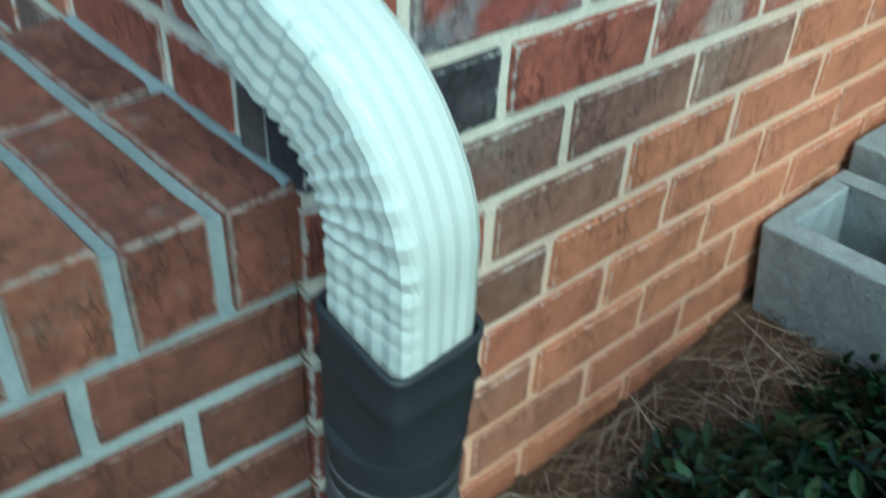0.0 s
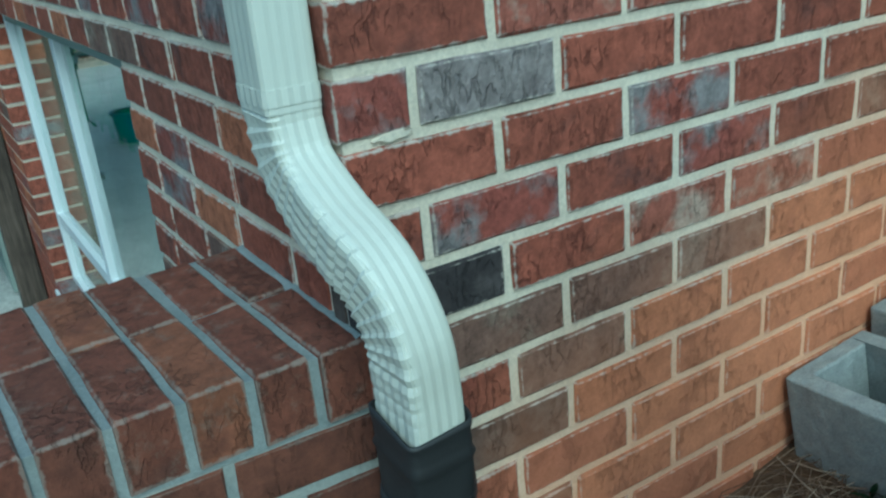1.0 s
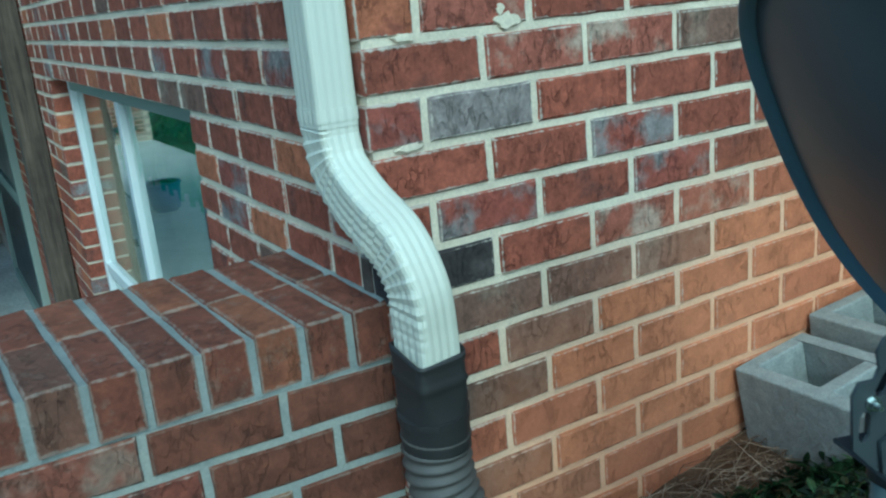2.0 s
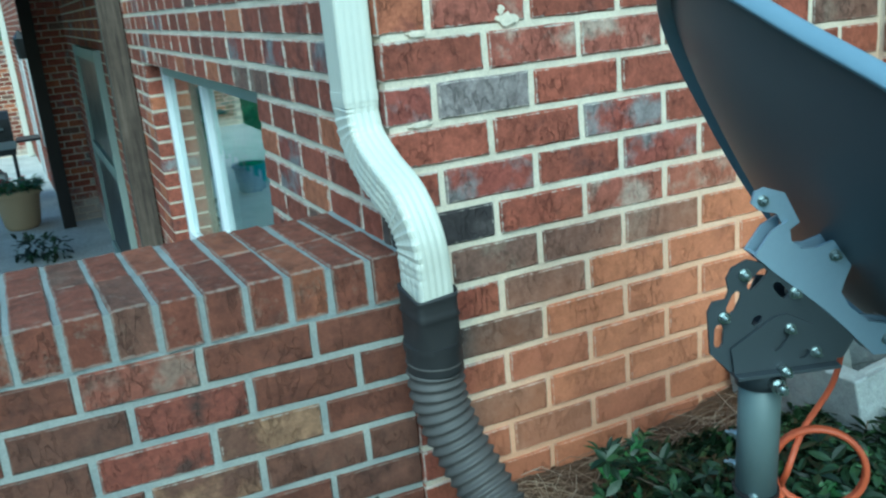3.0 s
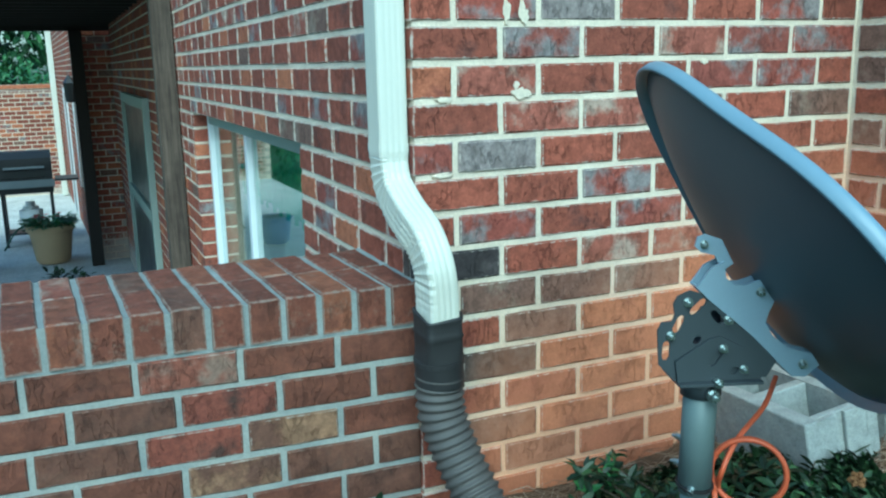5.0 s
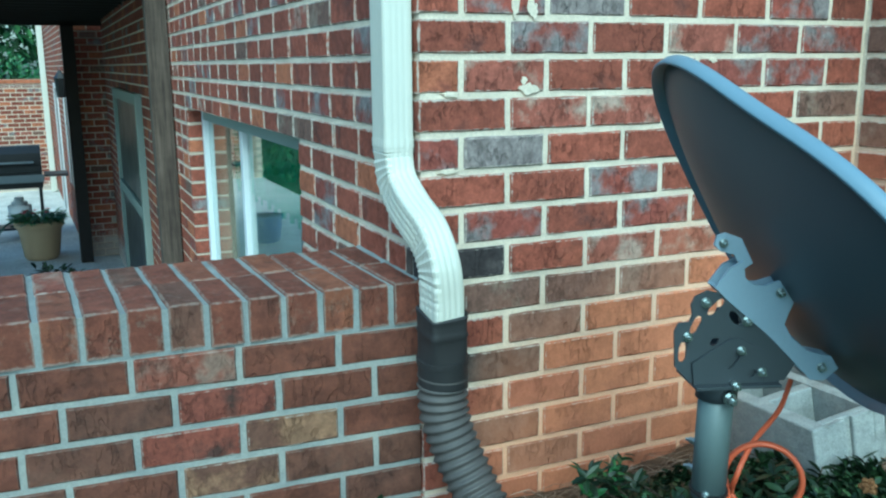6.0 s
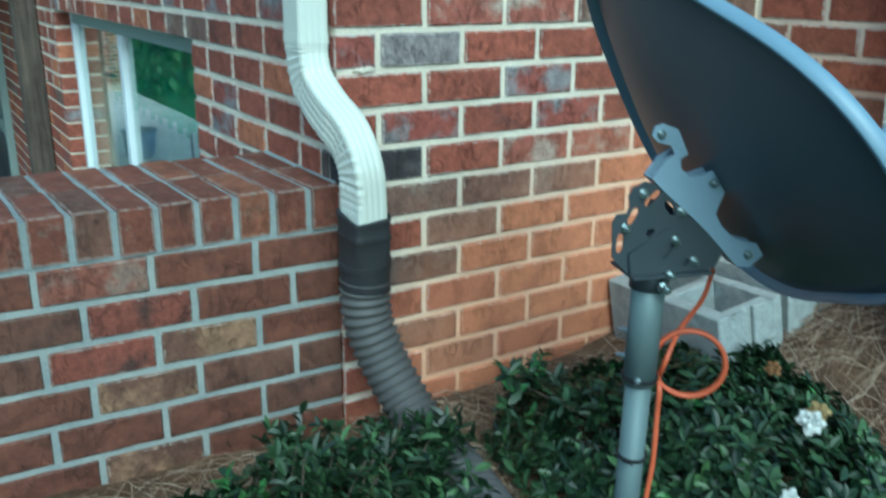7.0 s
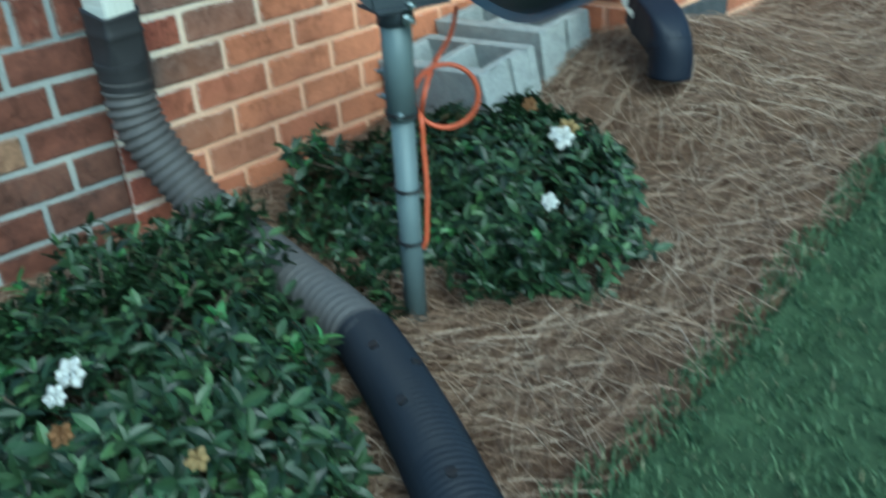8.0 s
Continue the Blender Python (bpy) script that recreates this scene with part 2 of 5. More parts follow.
VINYL = plain_mat("white_vinyl", (0.74, 0.78, 0.80), 0.4, 0.0, 0.06)
OLD_FRAME = plain_mat("green_grey_frame", (0.30, 0.36, 0.33), 0.55, 0.0, 0.12)
# pale and green of the outdoors mirrored in the window, painted on sheets
PATIO_REFLECTION = plain_mat("patio_reflection", (0.55, 0.62, 0.60), 0.7, 0.0, 0.1)
FOLIAGE_REFLECTION = plain_mat("foliage_reflection", (0.12, 0.50, 0.27), 0.8, 0.0, 0.2)
DARK_ROOM = plain_mat("room_paint", (0.12, 0.14, 0.14), 0.9)


def timber_mat(name, dark, light):
    m, n, l, p = nodes_of(name)
    pos = place_of(n)
    grain = noise_node(n, l, pos, 60.0, 6, 0.65, (1.0, 1.0, 0.06))
    knots = noise_node(n, l, pos, 4.0, 4, 0.6)
    col = ramp_node(n, l, grain, [(0.3, dark), (0.7, light)])
    col = mix_node(n, l, 0.7, col, ramp_node(n, l, knots, [(0.35, (0.45, 0.42, 0.40)), (0.6, (1.1, 1.1, 1.1))]), "MULTIPLY")
    l.new(col, p.inputs["Base Color"])
    p.inputs["Roughness"].default_value = 0.9
    bump_node(n, l, p, grain, 0.8, 0.004)
    return m


TIMBER = timber_mat("grey_brown_timber", (0.035, 0.026, 0.020), (0.125, 0.098, 0.076))
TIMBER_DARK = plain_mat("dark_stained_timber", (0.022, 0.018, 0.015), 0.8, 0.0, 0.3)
BLACK_ENAMEL = plain_mat("black_enamel", (0.022, 0.024, 0.027), 0.35)
STEEL = plain_mat("shelf_metal", (0.30, 0.34, 0.37), 0.4, 0.5)
TERRA = plain_mat("tan_clay_pot", (0.55, 0.41, 0.24), 0.8, 0.0, 0.2, 10.0, 0.2)
BLUE = plain_mat("blue_plastic", (0.02, 0.10, 0.42), 0.4)


def glass_mat():
    m, n, l, p = nodes_of("window_glass")
    p.inputs["Base Color"].default_value = (0.86, 0.95, 0.92, 1)
    p.inputs["Roughness"].default_value = 0.01
    p.inputs["Transmission Weight"].default_value = 1.0
    p.inputs["IOR"].default_value = 1.5
    return m


GLASS = glass_mat()


# ---- mesh helpers ----
def part(name, bm, material, parent=None, label="", smooth=False):
    me = bpy.data.meshes.new(name)
    bm.to_mesh(me)
    bm.free()
    me.materials.append(material)
    if smooth:
        for f in me.polygons:
            f.use_smooth = True
    ob = new(name, me)
    ob.parent = parent
    if label:
        ob["label"] = label
    return ob


def thing(name, label, category, at=(0, 0, 0), group="", kind=""):
    ob = new(name)
    ob.location = at
    ob.empty_display_size = 0.05
    bpy.context.view_layer.update()
    return tagged(ob, label, category, group, kind)


def under(ob, parent):
    """Parents ob, whose mesh is in world places, to an Empty that stands elsewhere."""
    ob.parent = parent
    ob.matrix_parent_inverse = Matrix.Translation(-parent.location)
    return ob


def box(bm, lo, hi, bevel=0.0, m=None):
    r = bmesh.ops.create_cube(bm, size=1.0)
    vs = r["verts"]
    c, d = (Vector(lo) + Vector(hi)) / 2, Vector(hi) - Vector(lo)
    for v in vs:
        v.co = Vector((v.co.x * d.x, v.co.y * d.y, v.co.z * d.z)) + c
    if bevel:
        es = list({e for v in vs for e in v.link_edges})
        r = bmesh.ops.bevel(bm, geom=es, offset=bevel, segments=2, affect="EDGES", profile=0.6)
        vs = list({v for f in r["faces"] for v in f.verts} | {v for v in vs if v.is_valid})
    if m is not None:
        for v in vs:
            v.co = m @ v.co
    return vs


def sweep(bm, pts, section, closed_ends=True):
    """Sweeps a section along pts. section(i, s) gives the ring's 2D points (side, up) at step i."""
    pts = [Vector(p) for p in pts]
    side = None
    rings, run = [], 0.0
    for i, p in enumerate(pts):
        a, b = pts[max(i - 1, 0)], pts[min(i + 1, len(pts) - 1)]
        d = (b - a).normalized()
        if side is None:
            side = d.cross(Vector((0, 0, 1)))
            side = side.normalized() if side.length > 0.05 else Vector((0, -1, 0))
        side = (side - d * side.dot(d)).normalized()
        up = side.cross(d)
        if i:
            run += (p - pts[i - 1]).length
        rings.append([bm.verts.new(p + side * u + up * v) for u, v in section(i, run)])
    n = len(rings[0])
    for a, b in zip(rings, rings[1:]):
        for k in range(n):
            bm.faces.new((a[k], a[(k + 1) % n], b[(k + 1) % n], b[k]))
    if closed_ends:
        bm.faces.new(rings[0][::-1])
        bm.faces.new(rings[-1])
    bmesh.ops.recalc_face_normals(bm, faces=bm.faces)
    return rings


def circle(r, n=20):
    return [(r * math.cos(2 * math.pi * k / n), r * math.sin(2 * math.pi * k / n)) for k in range(n)]


def spline(ctrl, step=0.01):
    """A smooth line through control points, at even steps."""
    P = [Vector(c) for c in ctrl]
    P = [P[0] * 2 - P[1], *P, P[-1] * 2 - P[-2]]
    fine = []
    for a, b, c, d in zip(P, P[1:], P[2:], P[3:]):
        for k in range(24):
            t = k / 24
            fine.append(0.5 * (2 * b + (c - a) * t + (2 * a - 5 * b + 4 * c - d) * t * t + (3 * b - a - 3 * c + d) * t ** 3))
    fine.append(P[-2])
    out, left = [fine[0]], step
    for a, b in zip(fine, fine[1:]):
        seg = (b - a).length
        while seg >= left:
            a = a + (b - a) * (left / seg)
            seg -= left
            out.append(a)
            left = step
        left -= seg
    return out


def prism(bm, outline, thick, m):
    """A plate from a 2D outline, thick along its normal."""
    top = [bm.verts.new(m @ Vector((x, y, thick / 2))) for x, y in outline]
    low = [bm.verts.new(m @ Vector((x, y, -thick / 2))) for x, y in outline]
    bm.faces.new(top)
    bm.faces.new(low[::-1])
    for i in range(len(outline)):
        j = (i + 1) % len(outline)
        bm.faces.new((top[j], top[i], low[i], low[j]))
    bmesh.ops.recalc_face_normals(bm, faces=bm.faces)


def rod(bm, a, b, r, n=12, r2=None):
    a, b = Vector(a), Vector(b)
    m = Matrix.Translation((a + b) / 2) @ (b - a).to_track_quat("Z", "Y").to_matrix().to_4x4()
    bmesh.ops.create_cone(bm, cap_ends=True, segments=n, radius1=r, radius2=r if r2 is None else r2, depth=(b - a).length, matrix=m)


def from_arrays(name, verts, faces, material, parent=None):
    me = bpy.data.meshes.new(name)
    me.from_pydata(verts, [], faces)
    me.materials.append(material)
    ob = new(name, me)
    ob.parent = parent
    return ob


# ---- ground ----
def ground_z(x, y):
    r = max(0.0, y - 0.3)
    z = 0.17 * r * r / (r + 0.35) if r < 3 else 0.17 * 9 / 3.35 + 0.02 * (r - 3)
    z += 0.16 * math.exp(-((x - 0.6) ** 2 + (y - 1.15) ** 2) / 0.1024)
    z -= 0.035 * min(1.0, max(0.0, x / 0.7)) * min(1.0, max(0.0, (0.6 - y) / 0.5))
    if x < 2.5 and -2.5 < y < 2.5:
        z += 0.012 * noise.noise((x * 7, y * 7, 0.3)) + 0.006 * noise.noise((x * 23, y * 23, 1.3))
    return z


def lawn_edge(y):
    return 1.19 + 0.025 * noise.noise((0.0, y * 3.1, 4.2)) + 0.012 * noise.noise((0.0, y * 11.0, 9.2))


def sheet(name, xs, ys, zfun, material, label, category):
    verts = [(x, y, zfun(x, y)) for x in xs for y in ys]
    k = len(ys)
    faces = [(i * k + j, (i + 1) * k + j, (i + 1) * k + j + 1, i * k + j + 1) for i in range(len(xs) - 1) for j in range(k - 1)]
    ob = from_arrays(name, verts, faces, material)
    return tagged(ob, label, category, kind="structure")


def steps(a, b, n):
    return [a + (b - a) * i / n for i in range(n + 1)]


bed_y = [-400, -100, -30, -10, -5] + steps(-3, 3.2, 124) + [5, 10, 30, 100, 400]
sheet("straw_bed", steps(-0.30, 1.30, 40), bed_y, ground_z, SOIL, "reddish brown soil bed under pine straw", "ground")
sheet("lawn", steps(1.20, 3.2, 40) + [5, 10, 30, 100, 400], bed_y,
      lambda x, y: ground_z(x, y) - (0.03 if x < 1.22 else 0.0) + (0.012 if x > 1.24 else 0.0), LAWN, "mown green lawn beside the straw bed", "lawn")

# ---- brick walls ----
brick_cache = {}


def brick_mesh(length, depth, tone, variant, height=BH):
    """One brick: rounded, slightly uneven arrises; x along, y into the wall, z up, its front at y = 0."""
    key = (round(length / 0.004), round(depth / 0.01), tone, variant, round(height, 3))
    if key in brick_cache:
        return brick_cache[key]
    rng = random.Random(str(key))
    bm = bmesh.new()
    nx, nz, ch = 4, 2, 0.0035
    grid = []
    for i in range(nx + 1):
        row = []
        for k in range(nz + 1):
            x = ch + (length - 2 * ch) * i / nx + (rng.uniform(-0.0012, 0.0012))
            z = ch + (height - 2 * ch) * k / nz + (rng.uniform(-0.0012, 0.0012))
            row.append(bm.verts.new((x, rng.uniform(-0.0016, 0.0010), z)))
        grid.append(row)
    for i in range(nx):
        for k in range(nz):
            bm.faces.new((grid[i][k], grid[i + 1][k], grid[i + 1][k + 1], grid[i][k + 1]))
    ring = [grid[i][0] for i in range(nx + 1)] + [grid[nx][k] for k in range(1, nz + 1)] + \
           [grid[i][nz] for i in range(nx - 1, -1, -1)] + [grid[0][k] for k in range(nz - 1, 0, -1)]

    def grown(v, y, j):
        x = 0.0 if v.co.x < ch * 1.5 else length if v.co.x > length - ch * 1.5 else v.co.x
        z = 0.0 if v.co.z < ch * 1.5 else height if v.co.z > height - ch * 1.5 else v.co.z
        return bm.verts.new((x + rng.uniform(-j, j), y, z + rng.uniform(-j, j)))
    mid = [grown(v, ch, 0.0011) for v in ring]
    back = [grown(v, depth, 0.0) for v in ring]
    for a, b in ((ring, mid), (mid, back)):
        for i in range(len(a)):
            j = (i + 1) % len(a)
            bm.faces.new((a[j], a[i], b[i], b[j]))
    bmesh.ops.recalc_face_normals(bm, faces=bm.faces)
    me = bpy.data.meshes.new("brick")
    bm.to_mesh(me)
    bm.free()
    me.materials.append(BRICK[tone])
    brick_cache[key] = me
    return me


brick_rng = random.Random(11)
COMMON = "rrrrrrrrrrrrrrooogggdp"


def wall_frame(along, inward):
    a, d = Vector(along), Vector(inward)
    return Matrix(((a.x, d.x, 0, 0), (a.y, d.y, 0, 0), (0, 0, 1, 0), (0, 0, 0, 1)))


def lay(parent, origin, frame_m, s, e, z, depth, tone, height=BH):
    """One brick from s to e along its wall with its lower edge at z."""
    me = brick_mesh(e - s, depth, tone, brick_rng.randrange(3), height)
    ob = new("brick", me)
    ob.parent = parent
    ob.matrix_basis = Matrix.Translation(Vector(origin)) @ frame_m @ pose(s, brick_rng.uniform(-0.0015, 0.0015), z, 0, 0, 0)
    return ob


def joined_bricks(name, spans, origin, frame_m, depth, parent, tones=COMMON):
    """Far or hidden courses: real bricks in one mesh a tone."""
    by = {}
    for s, e, z in spans:
        by.setdefault(brick_rng.choice(tones), []).append((s, e, z))
    for tone, rows in by.items():
        verts, faces = [], []
        for s, e, z in rows:
            b, c = len(verts), 0.003
            for y, o in ((0.0, c), (c, 0.0), (depth, 0.0)):
                for x, zz in ((s + o, z + o), (e - o, z + o), (e - o, z + BH - o), (s + o, z + BH - o)):
                    verts.append(tuple(Vector(origin) + frame_m.to_3x3() @ Vector((x, y, zz))))
            faces.append((b, b + 1, b + 2, b + 3))
            for k in (0, 4):
                for i in range(4):
                    j = (i + 1) % 4
                    faces.append((b + k + j, b + k + i, b + k + 4 + i, b + k + 4 + j))
        ob = from_arrays(name, verts, faces, BRICK[tone], parent)
        tagged(ob, kind="stuff")


def core(name, boxes, label, mat=None):
    bm = bmesh.new()
    for lo, hi in boxes:
        box(bm, lo, hi)
    return tagged(part(name, bm, mat or MORTAR), label, "wall", kind="structure")


R = 0.0042  # depth of the mortar joints behind the brick faces
RIGHT_Y, STEP_X = 1.21, 0.60
C0 = -0.028  # the south face of the house
WIN_L, WIN_R, WIN_HEAD, WIN_SILL = -3.20, -0.955, BED0, -0.45
wall_main = core("wall_east", [((-0.28, C0 + R, -0.3), (-R, RIGHT_Y + 0.25, 2.9))], "red brick house wall with pale mortar, clay-stained low down")
wall_window = core("wall_south", [
    ((WIN_R + 0.006, C0 + R, -1.4), (-0.28, 0.25, 2.9)),
    ((-10.4, C0 + R, -1.4), (WIN_L - 0.006, 0.25, 2.9)),
    ((WIN_L - 0.006, C0 + R, WIN_HEAD + 0.006), (WIN_R + 0.006, 0.25, 2.9)),
    ((WIN_L - 0.006, C0 + R, -1.4), (WIN_R + 0.006, 0.25, WIN_SILL - 0.02))], "red brick house wall with a basement window")
wall_right = core("wall_return", [((-R, RIGHT_Y + R, -0.3), (STEP_X - R, RIGHT_Y + 0.3, 2.9)),
                                  ((STEP_X - 0.28, RIGHT_Y + 0.3, -0.3), (STEP_X - R, 7.0, 2.9))], "red brick wall that steps forward, clay-stained at its foot")
wall_low = core("wall_low", [((-0.405, -6.0, -1.4), (-R, C0 - R * 0.5, 0.452))], "low red brick garden wall with pale weathered mortar", MORTAR_OLD)

EAST = wall_frame((0, 1, 0), (-1, 0, 0))
SOUTH = wall_frame((-1, 0, 0), (0, 1, 0))
SOUTH_LR = wall_frame((1, 0, 0), (0, 1, 0))

# tones of the courses on the east wall, from the corner on, course by course downwards
MAIN_TONES = {-7: "rgrrgrr", -6: "rrrgrrr", -5: "rggrrrr", -4: "rgGrrgr", -3: "rgrpggr", -2: "oprrggr", -1: "rppdrdr", 0: "gGrrrrr",
              1: "rrgrrrd", 2: "rgrgrdr", 3: "krppror", 4: "rdddoor", 5: "rdoooro", 6: "rDoooro", 7: "rroooor", 8: "rDooooo", 9: "rdrooor", 10: "rrorror", 11: "rroroor"}


def row_joints(r, first, last, shift_even, shift_odd):
    j, out = (shift_even if r % 2 == 0 else shift_odd), []
    while j < last:
        if j > first:
            out.append(j)
        j += 0.2035
    return out


far_rows = []
for r in range(-26, 12):
    z = BED0 - r * COURSE + JOINT / 2
    cuts = [C0] + row_joints(r, 0.0, RIGHT_Y - 0.03, 0.068, 0.178) + [RIGHT_Y]
    for i, (a, b) in enumerate(zip(cuts, cuts[1:])):
        s, e = (a if i == 0 else a + JOINT / 2), b - JOINT / 2
        depth = (0.178 if r % 2 == 0 else 0.045 if r == 3 else 0.09) if i == 0 else 0.05
        if r < -7:
            far_rows.append((s, e, z))
            continue
        tone = MAIN_TONES[r][min(i, len(MAIN_TONES[r]) - 1)]
        lay(wall_main, (0, 0, 0), EAST, s, e, z, depth, tone)
joined_bricks("upper_bricks", far_rows, (0, 0, 0), EAST, 0.09, wall_main)
# a grey-brown closer beside the charcoal brick at the corner
lay(wall_window, (0, C0, 0), SOUTH, 0.0465, 0.0836, BED0 - 3 * COURSE + JOINT / 2, 0.09, "D")

# window wall: courses run from the corner towards the patio
far_rows, near = [], 0
for r in range(-26, 27):
    z = BED0 - r * COURSE + JOINT / 2
    first = 0.178 if r % 2 == 0 else 0.09
    cuts = [first] + row_joints(r, first + 0.02, 10.35, first + 0.2035, first + 0.2035 * (0.55 if r % 2 else 1)) + [10.4]
    for a, b in zip(cuts, cuts[1:]):
        s, e = a + JOINT / 2, b - JOINT / 2
        pieces = [(s, e)]
        if r > 0 and z > WIN_SILL:
            pieces = [(x0, x1) for x0, x1 in ((s, min(e, -WIN_R)), (max(s, -WIN_L), e)) if x1 - x0 > 0.02]
        for x0, x1 in pieces:
            if -9 <= r <= 5 and x0 < 3.95 and not (r > 3 and x0 < 0.5):
                lay(wall_window, (0, C0, 0), SOUTH, x0, x1, z, 0.09, brick_rng.choice(COMMON + "gg"))
            else:
                far_rows.append((x0, x1, z))
joined_bricks("far_bricks", far_rows, (0, C0, 0), SOUTH, 0.09, wall_window)

# return wall by the inner corner, and the wall that steps forward
far_rows = []
for r in range(-26, 10):
    z = BED0 - r * COURSE + JOINT / 2
    cuts = [0.004] + row_joints(r, 0.03, STEP_X - 0.03, 0.105, 0.205) + [STEP_X]
    for i, (a, b) in enumerate(zip(cuts, cuts[1:])):
        s, e = a + JOINT / 2, (b if b == STEP_X else b - JOINT / 2)
        if r < -6:
            far_rows.append((s, e, z))
        else:
            lay(wall_right, (0, RIGHT_Y, 0), SOUTH_LR, s, e, z, 0.09, brick_rng.choice("rrrrrrdkgrr" if r < 3 else "rrroro"))
joined_bricks("upper_bricks", far_rows, (0, RIGHT_Y, 0), SOUTH_LR, 0.09, wall_right)
far_rows = []
for r in range(-26, 9):
    z = BED0 - r * COURSE + JOINT / 2
    cuts = [0.10 if r % 2 else 0.005] + row_joints(r, 0.15, 5.6, 0.2, 0.3) + [5.7]
    for a, b in zip(cuts, cuts[1:]):
        s, e = a + JOINT / 2, b - JOINT / 2
        if r < -3 or a > 1.2:
            far_rows.append((s, e, z))
        else:
            lay(wall_right, (STEP_X, RIGHT_Y, 0), EAST, s, e, z, 0.09, brick_rng.choice("rroororr"))
joined_bricks("upper_bricks", far_rows, (STEP_X, RIGHT_Y, 0), EAST, 0.09, wall_right)
bm = bmesh.new()
box(bm, (STEP_X - 0.2, RIGHT_Y + 0.02, -0.2), (STEP_X + 0.012, RIGHT_Y + 0.30, BED0 - 6 * COURSE - 0.004), 0.004)
tagged(part("foundation", bm, FOUND), "dark grey parged foundation strip under the brick", "foundation", kind="structure")

# low wall: running bond below, a coping of bricks on edge
LOW_TONES = {5: "rrprrr", 6: "rrbdrr", 7: "rtbdrr", 8: "ddtrdr", 9: "drrrtr", 10: "rrtrrrr", 11: "rorrorr"}
for r in range(5, 12):
    z = BED0 - r * COURSE + JOINT / 2
    cuts = [0.0225] + row_joints(r, 0.05, 2.6, 0.132 if r % 2 == 0 else 0.12, 0.0085 + 0.2) + [2.7]
    for i, (a, b) in enumerate(zip(cuts, cuts[1:])):
        s, e = a + JOINT / 2, b - JOINT / 2
        tone = LOW_TONES[r][i] if r in LOW_TONES and i < len(LOW_TONES[r]) else brick_rng.choice(COMMON + "td")
        lay(wall_low, (0, -e - s, 0), EAST, s, e, z, 0.05, tone + "~")
coping = core("coping", [((-0.410 + R, -6.0, 0.4525), (-R, C0 - 0.002, 0.5435))], "coping of red bricks set on edge with blue-grey mortar", MORTAR_CAP)
CAP_W, PITCH = 0.0640, 0.0757
CAP_BED = 0.459
for k in range(36):
    y1 = -0.021 - k * PITCH
    for x0 in (0.0, -0.2075):
        tone = brick_rng.choice("rrrrrooodddopr") + "^"
        me = brick_mesh(0.198, 0.0895, tone, brick_rng.randrange(3), CAP_W)
        ob = new("brick", me)
        ob.parent = coping
        # laid on edge: its long side runs into the wall, its face looks up
        ob.matrix_basis = Matrix.Translation((0, y1 - 0.03, 0)) @ pose(0, 0, 0, 0, 0, 4.6 + brick_rng.uniform(-0.6, 0.6)) @ Matrix.Translation((0, 0.03 - y1, 0)) @ \
            Matrix.Translation((x0 + brick_rng.uniform(-0.002, 0.002), y1, CAP_BED + 0.0895 + brick_rng.uniform(-0.002, 0.002))) @ \
            Matrix(((-1, 0, 0, 0), (0, 0, -1, 0), (0, -1, 0, 0), (0, 0, 0, 1)))
# the garden wall runs off at a slight angle to the house
for ob in (wall_low, coping):
    ob.matrix_basis = pose(-0.006, 0, 0, 0, 0, -2.6)

# mortar fillet where the coping meets the house
bm = bmesh.new()
for x in steps(-0.405, -0.012, 15):
    w = 0.012 + 0.004 * noise.noise((x * 19, 0.4, 1.1))
    h = 0.004 + 0.002 * noise.noise((x * 23, 2.4, 3.1))
    ring = [bm.verts.new(p) for p in ((x, C0 + 0.004, 0.540), (x, C0 - w, 0.540), (x, C0 - w * 0.9, 0.549), (x, C0 - 0.002, 0.549 + h), (x, C0 + 0.004, 0.549 + h))]
    if x > -0.404:
        for k in range(5):
            bm.faces.new((last[k], last[(k + 1) % 5], ring[(k + 1) % 5], ring[k]))
    last = ring
bmesh.ops.recalc_face_normals(bm, faces=bm.faces)
tagged(part("mortar_fillet", bm, MORTAR_CAP), "grey mortar fillet between coping and house wall", "mortar", kind="structure")


# mortar dropped on the faces of a few bricks
def smear(y, z, w, h, seed):
    bm = bmesh.new()
    ring = []
    for k in range(18):
        a = 2 * math.pi * k / 18
        q = 1 + 0.75 * noise.noise((math.cos(a) * 1.9 + seed, math.sin(a) * 1.9, seed * 3.3))
        ring.append((y + w * q * math.cos(a), z + h * q * math.sin(a)))
    front = [bm.verts.new((0.0022, a, b)) for a, b in ring]
    back = [bm.verts.new((-0.004, a + (a - y) * 0.12, b + (b - z) * 0.12)) for a, b in ring]
    bm.faces.new(front)
    for k in range(18):
        j = (k + 1) % 18
        bm.faces.new((front[k], back[k], back[j], front[j]))
    bmesh.ops.recalc_face_normals(bm, faces=bm.faces)
    part("mortar_smear", bm, MORTAR, wall_main)


for y, z, w, h, seed in ((0.190, 1.118, 0.009, 0.024, 1.3), (0.234, 1.112, 0.013, 0.022, 4.1), (0.226, 0.947, 0.019, 0.011, 7.7), (0.214, 0.963, 0.010, 0.008, 2.2),
                         (0.045, 0.938, 0.018, 0.005, 5.4), (0.036, 0.779, 0.020, 0.005, 9.1), (0.722, 1.003, 0.010, 0.005, 3.6)):
    smear(y, z, w, h, seed)


